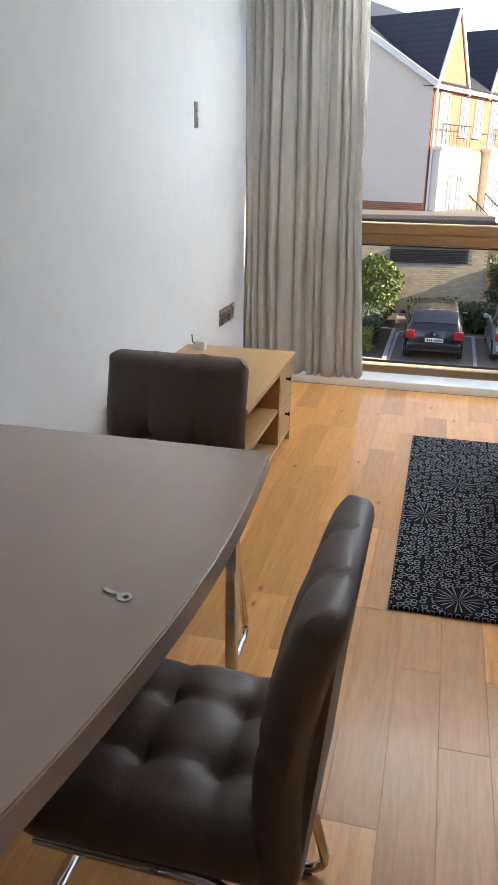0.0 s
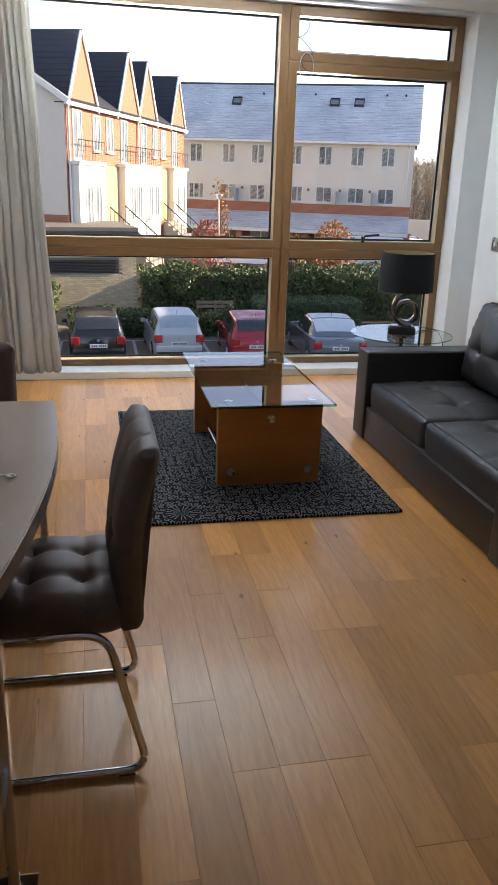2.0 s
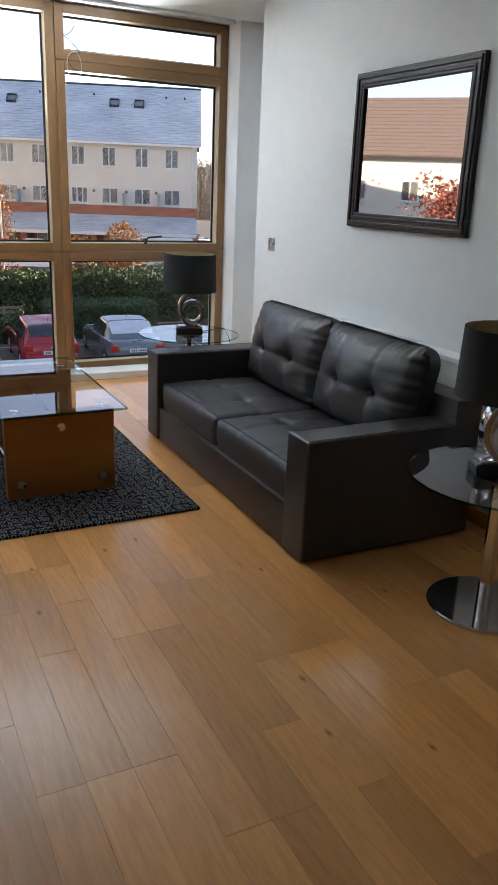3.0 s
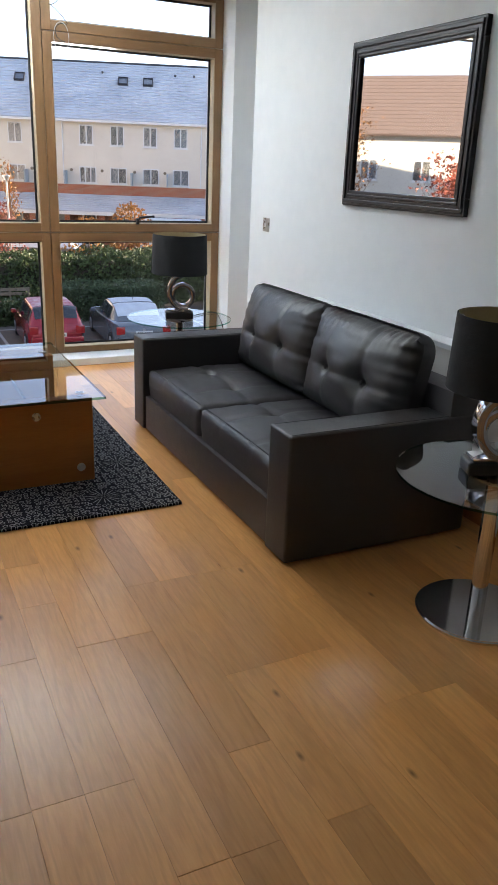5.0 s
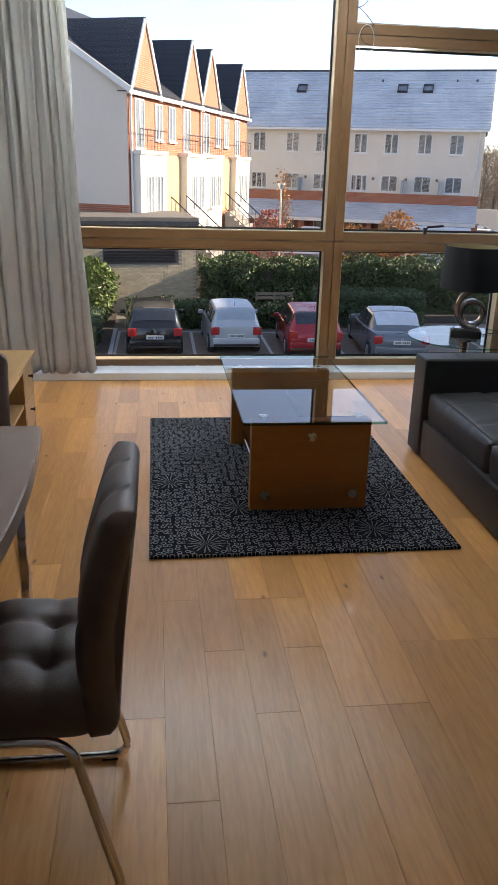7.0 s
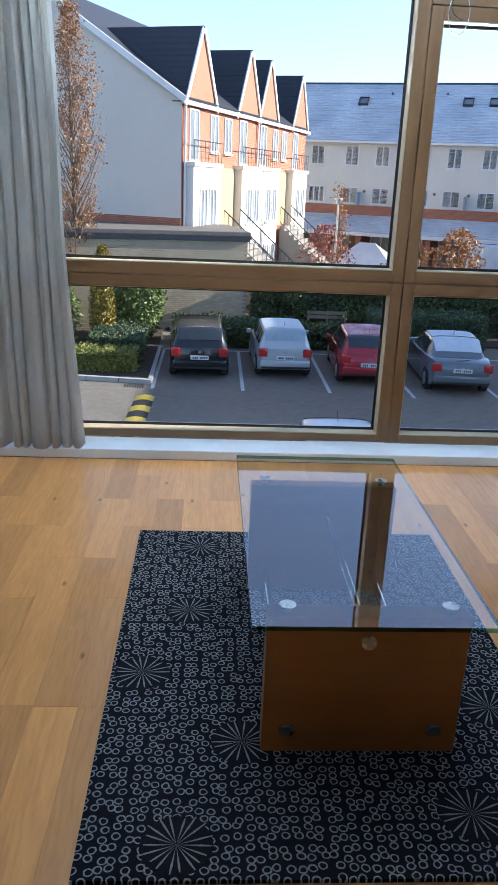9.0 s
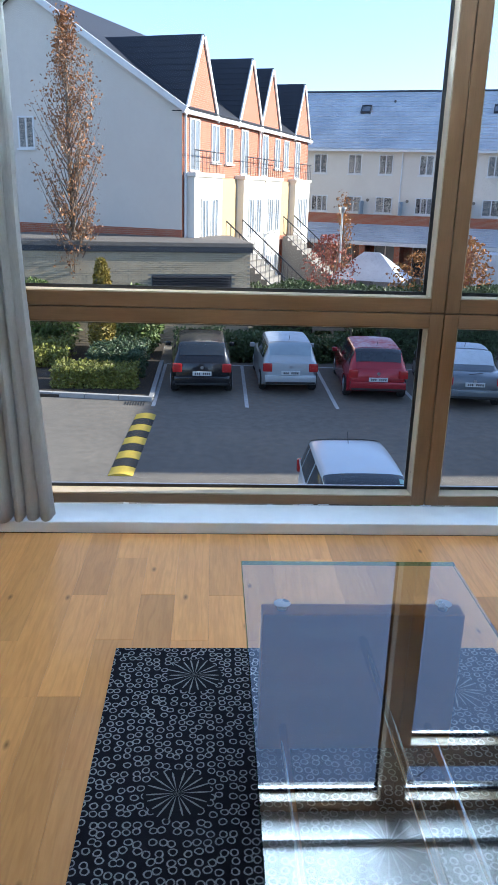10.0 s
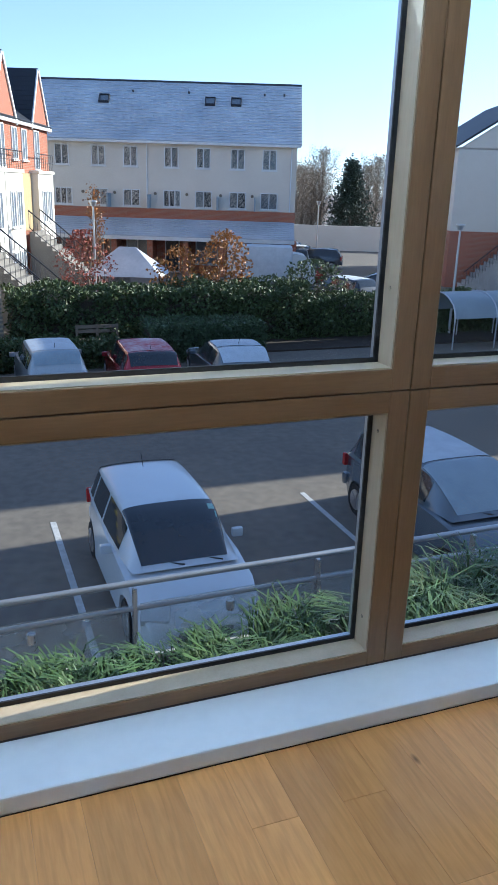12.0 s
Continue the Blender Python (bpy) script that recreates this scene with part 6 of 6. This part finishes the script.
# ---- planter and glass balustrade outside the window ----
pt = thing("planter", "long planter trough under the window", "planter", pose(3.0, 1.0, -1.6))
wpart("trough", cuboid(-2.5, 7.5, 0.32, 1.55, -1.598, -0.82), M_RENDER2, pt)
wpart("soil", cuboid(-2.45, 7.45, 0.36, 1.5, -0.82, -0.80), M_SOIL, pt)
def blades():
    rng = np.random.default_rng(77)
    verts, faces = [], []
    clump = None
    for i in range(31000):
        if i % 62 == 0:
            clump = (-2.4 + 9.8 * rng.random(), 0.42 + 1.0 * rng.random(), 0.75 + 0.5 * rng.random(), 1.2 * rng.normal(size=2))
        x, y = clump[0] + 0.05 * rng.normal(), min(1.48, max(0.38, clump[1] + 0.05 * rng.normal()))
        ln = (0.22 + 0.22 * rng.random() + 0.08 * noise.noise(Vector((x * 1.2, y, 3)))) * clump[2] * (0.58 + 0.42 * min(1.0, max(0.0, (x - 2.0) / 1.6)))
        d = Vector((rng.normal() + clump[3][0], rng.normal() + clump[3][1], 0)).normalized()
        s = Vector((-d.y, d.x, 0)) * (0.003 + 0.0025 * rng.random())
        p0 = Vector((x, y, -0.81))
        p1 = p0 + Vector((0, 0, ln * 0.55)) + d * ln * 0.26
        p2 = p0 + Vector((0, 0, ln * 0.60)) + d * ln * 0.60
        p3 = p0 + Vector((0, 0, ln * (0.50 - 0.35 * rng.random()))) + d * ln * 0.92
        b = len(verts)
        verts += [p0 - s, p0 + s, p1 + s, p1 - s, p2 + s * 0.8, p2 - s * 0.8, p3]
        faces += [(b, b + 1, b + 2, b + 3), (b + 3, b + 2, b + 4, b + 5), (b + 5, b + 4, b + 6)]
    me = bpy.data.meshes.new("ornamental_grass")
    me.from_pydata([tuple(v) for v in verts], [], faces)
    me.materials.append(M_GRASS)
    return tagged(new("ornamental_grass", me), "arching green ornamental grass in the planter", "grass", kind="stuff")
blades()
structure("terrace_slab", cuboid(-3, 8, 0.31, 2.3, -1.75, -1.6), M_KERB, "concrete slab edge below the window")
bal = thing("balustrade", "steel and glass balustrade beyond the planter", "balustrade", pose(3.0, 2.02, -1.6, 0, 0, 0.5))
for z in (0.93, 0.77):
    part("rail", tube([(-5, 0, z), (5.5, 0, z)], 0.016 if z < 0.9 else 0.019, 12), M_GALV, bal, "round steel rail", True)
for k in range(-4, 5):
    x = k * 1.145 + 0.34
    part("post", cuboid(x - 0.012, x + 0.012, -0.02, 0.02, 0, 0.9, 0.003), M_STEEL, bal)
    for dx in (0.575,):
        part("clamp", cylinder(x + dx, 0, 0.66, 0.72, 0.025, 12), M_STEEL, bal)
    b = cuboid(x + 0.03, x + 1.11, -0.004, 0.004, 0.08, 0.80)
    for f in b.faces:
        f.material_index = 0 if f.normal.y < -0.9 else 1
    part("pane", b, [M_MILK, M_CLEAR], bal, "weathered glass panel")


# ---- oak boards: joints fall on one common grid, two to four steps apart ----
JOINTS = {-2: (2,), -1: (1, 3), 0: (2, 10, 13), 1: (3, 11), 2: (2, 10), 3: (10, 11, 14), 5: (1, 12, 15), 6: (2, 11), 7: (1,), 8: (11, 13)}


def boards():
    floor = bpy.data.objects["floor"]
    rng = random.Random(11)
    w, step, start = 0.1228, 0.2925, -0.14
    last = int((start - SOUTH) / step)
    meshes = {}
    for col in range(-11, 23):
        x0, x1 = max(1.325 + col * w, WX + 0.001), min(1.325 + (col + 1) * w, 4.059)
        if x1 - x0 < 0.02:
            continue
        known = JOINTS.get(col, ())
        cuts, at = [], 0
        for goal in (*known, last + 1):
            while goal - at > 4:
                at += rng.choice([q for q in (2, 3, 4) if goal - at - q >= 2] or [2])
                cuts.append(at)
            at = goal
            cuts.append(at)
        edges = [-0.206 if x1 < 3.84 else -0.2] + [start - step * c + 0.004 * math.sin(7.1 * c + col) for c in cuts]
        for y, y2 in zip(edges, edges[1:]):
            y2 = max(y2, SOUTH + 0.002)
            if y - y2 < 0.03:
                continue
            key2 = (round(x1 - x0, 3), round(y - y2, 3))
            if key2 not in meshes:
                b = cuboid(-(x1 - x0) / 2 + 0.0001, (x1 - x0) / 2 - 0.0001, -(y - y2) / 2 + 0.0002, (y - y2) / 2 - 0.0002, -0.0175, 0.0, 0.0007, 1)
                me = bpy.data.meshes.new("board")
                b.to_mesh(me)
                b.free()
                me.materials.append(M_OAK)
                meshes[key2] = me
            o = new("board", meshes[key2])
            o.parent = floor
            o.location = ((x0 + x1) / 2, (y + y2) / 2, 0)


boards()


# ---- bricks of the store: the nearest as parts, the rest joined ----
def store_bricks():
    bw, bh = 0.215, 0.065
    b = cuboid(0, bw, 0, 0.032, 0, bh)
    me = bpy.data.meshes.new("brick")
    b.to_mesh(me)
    b.free()
    me.materials.append(M_BUFFBRICK)
    rest, faces = [], []
    made = 0
    for r in range(44):
        z = 0.01 + r * 0.075
        off = 0.1125 if r % 2 else 0.0
        for c in range(60):
            x = -0.03 - off - (c + 1) * 0.225
            if x < -13.3 or (x + bw > -3.6 and x < -0.75 and z + bh > 1.93 and z < 2.52):
                continue
            if x > -3.3 and 8 <= r < 30 and made < 300:
                o = new("brick", me)
                o.parent = bs
                o.location = (x, -0.004 + 0.003 * math.sin(r * 12.9 + c * 78.2), z)
                made += 1
                continue
            k = len(rest)
            y = 0.003 * math.sin(r * 12.9 + c * 78.2)
            rest += [(x + u, y + v, z + w) for w in (0, bh) for u, v in ((0, 0), (bw, 0), (bw, 0.03), (0, 0.03))]
            faces += [(k, k + 1, k + 5, k + 4), (k + 1, k + 2, k + 6, k + 5), (k + 3, k, k + 4, k + 7), (k + 4, k + 5, k + 6, k + 7), (k + 3, k + 2, k + 1, k)]
    m2 = bpy.data.meshes.new("brickwork")
    m2.from_pydata(rest, [], faces)
    m2.materials.append(M_BUFFBRICK)
    o = new("brickwork", m2)
    o.parent = bs
    tagged(o, kind="stuff")


store_bricks()
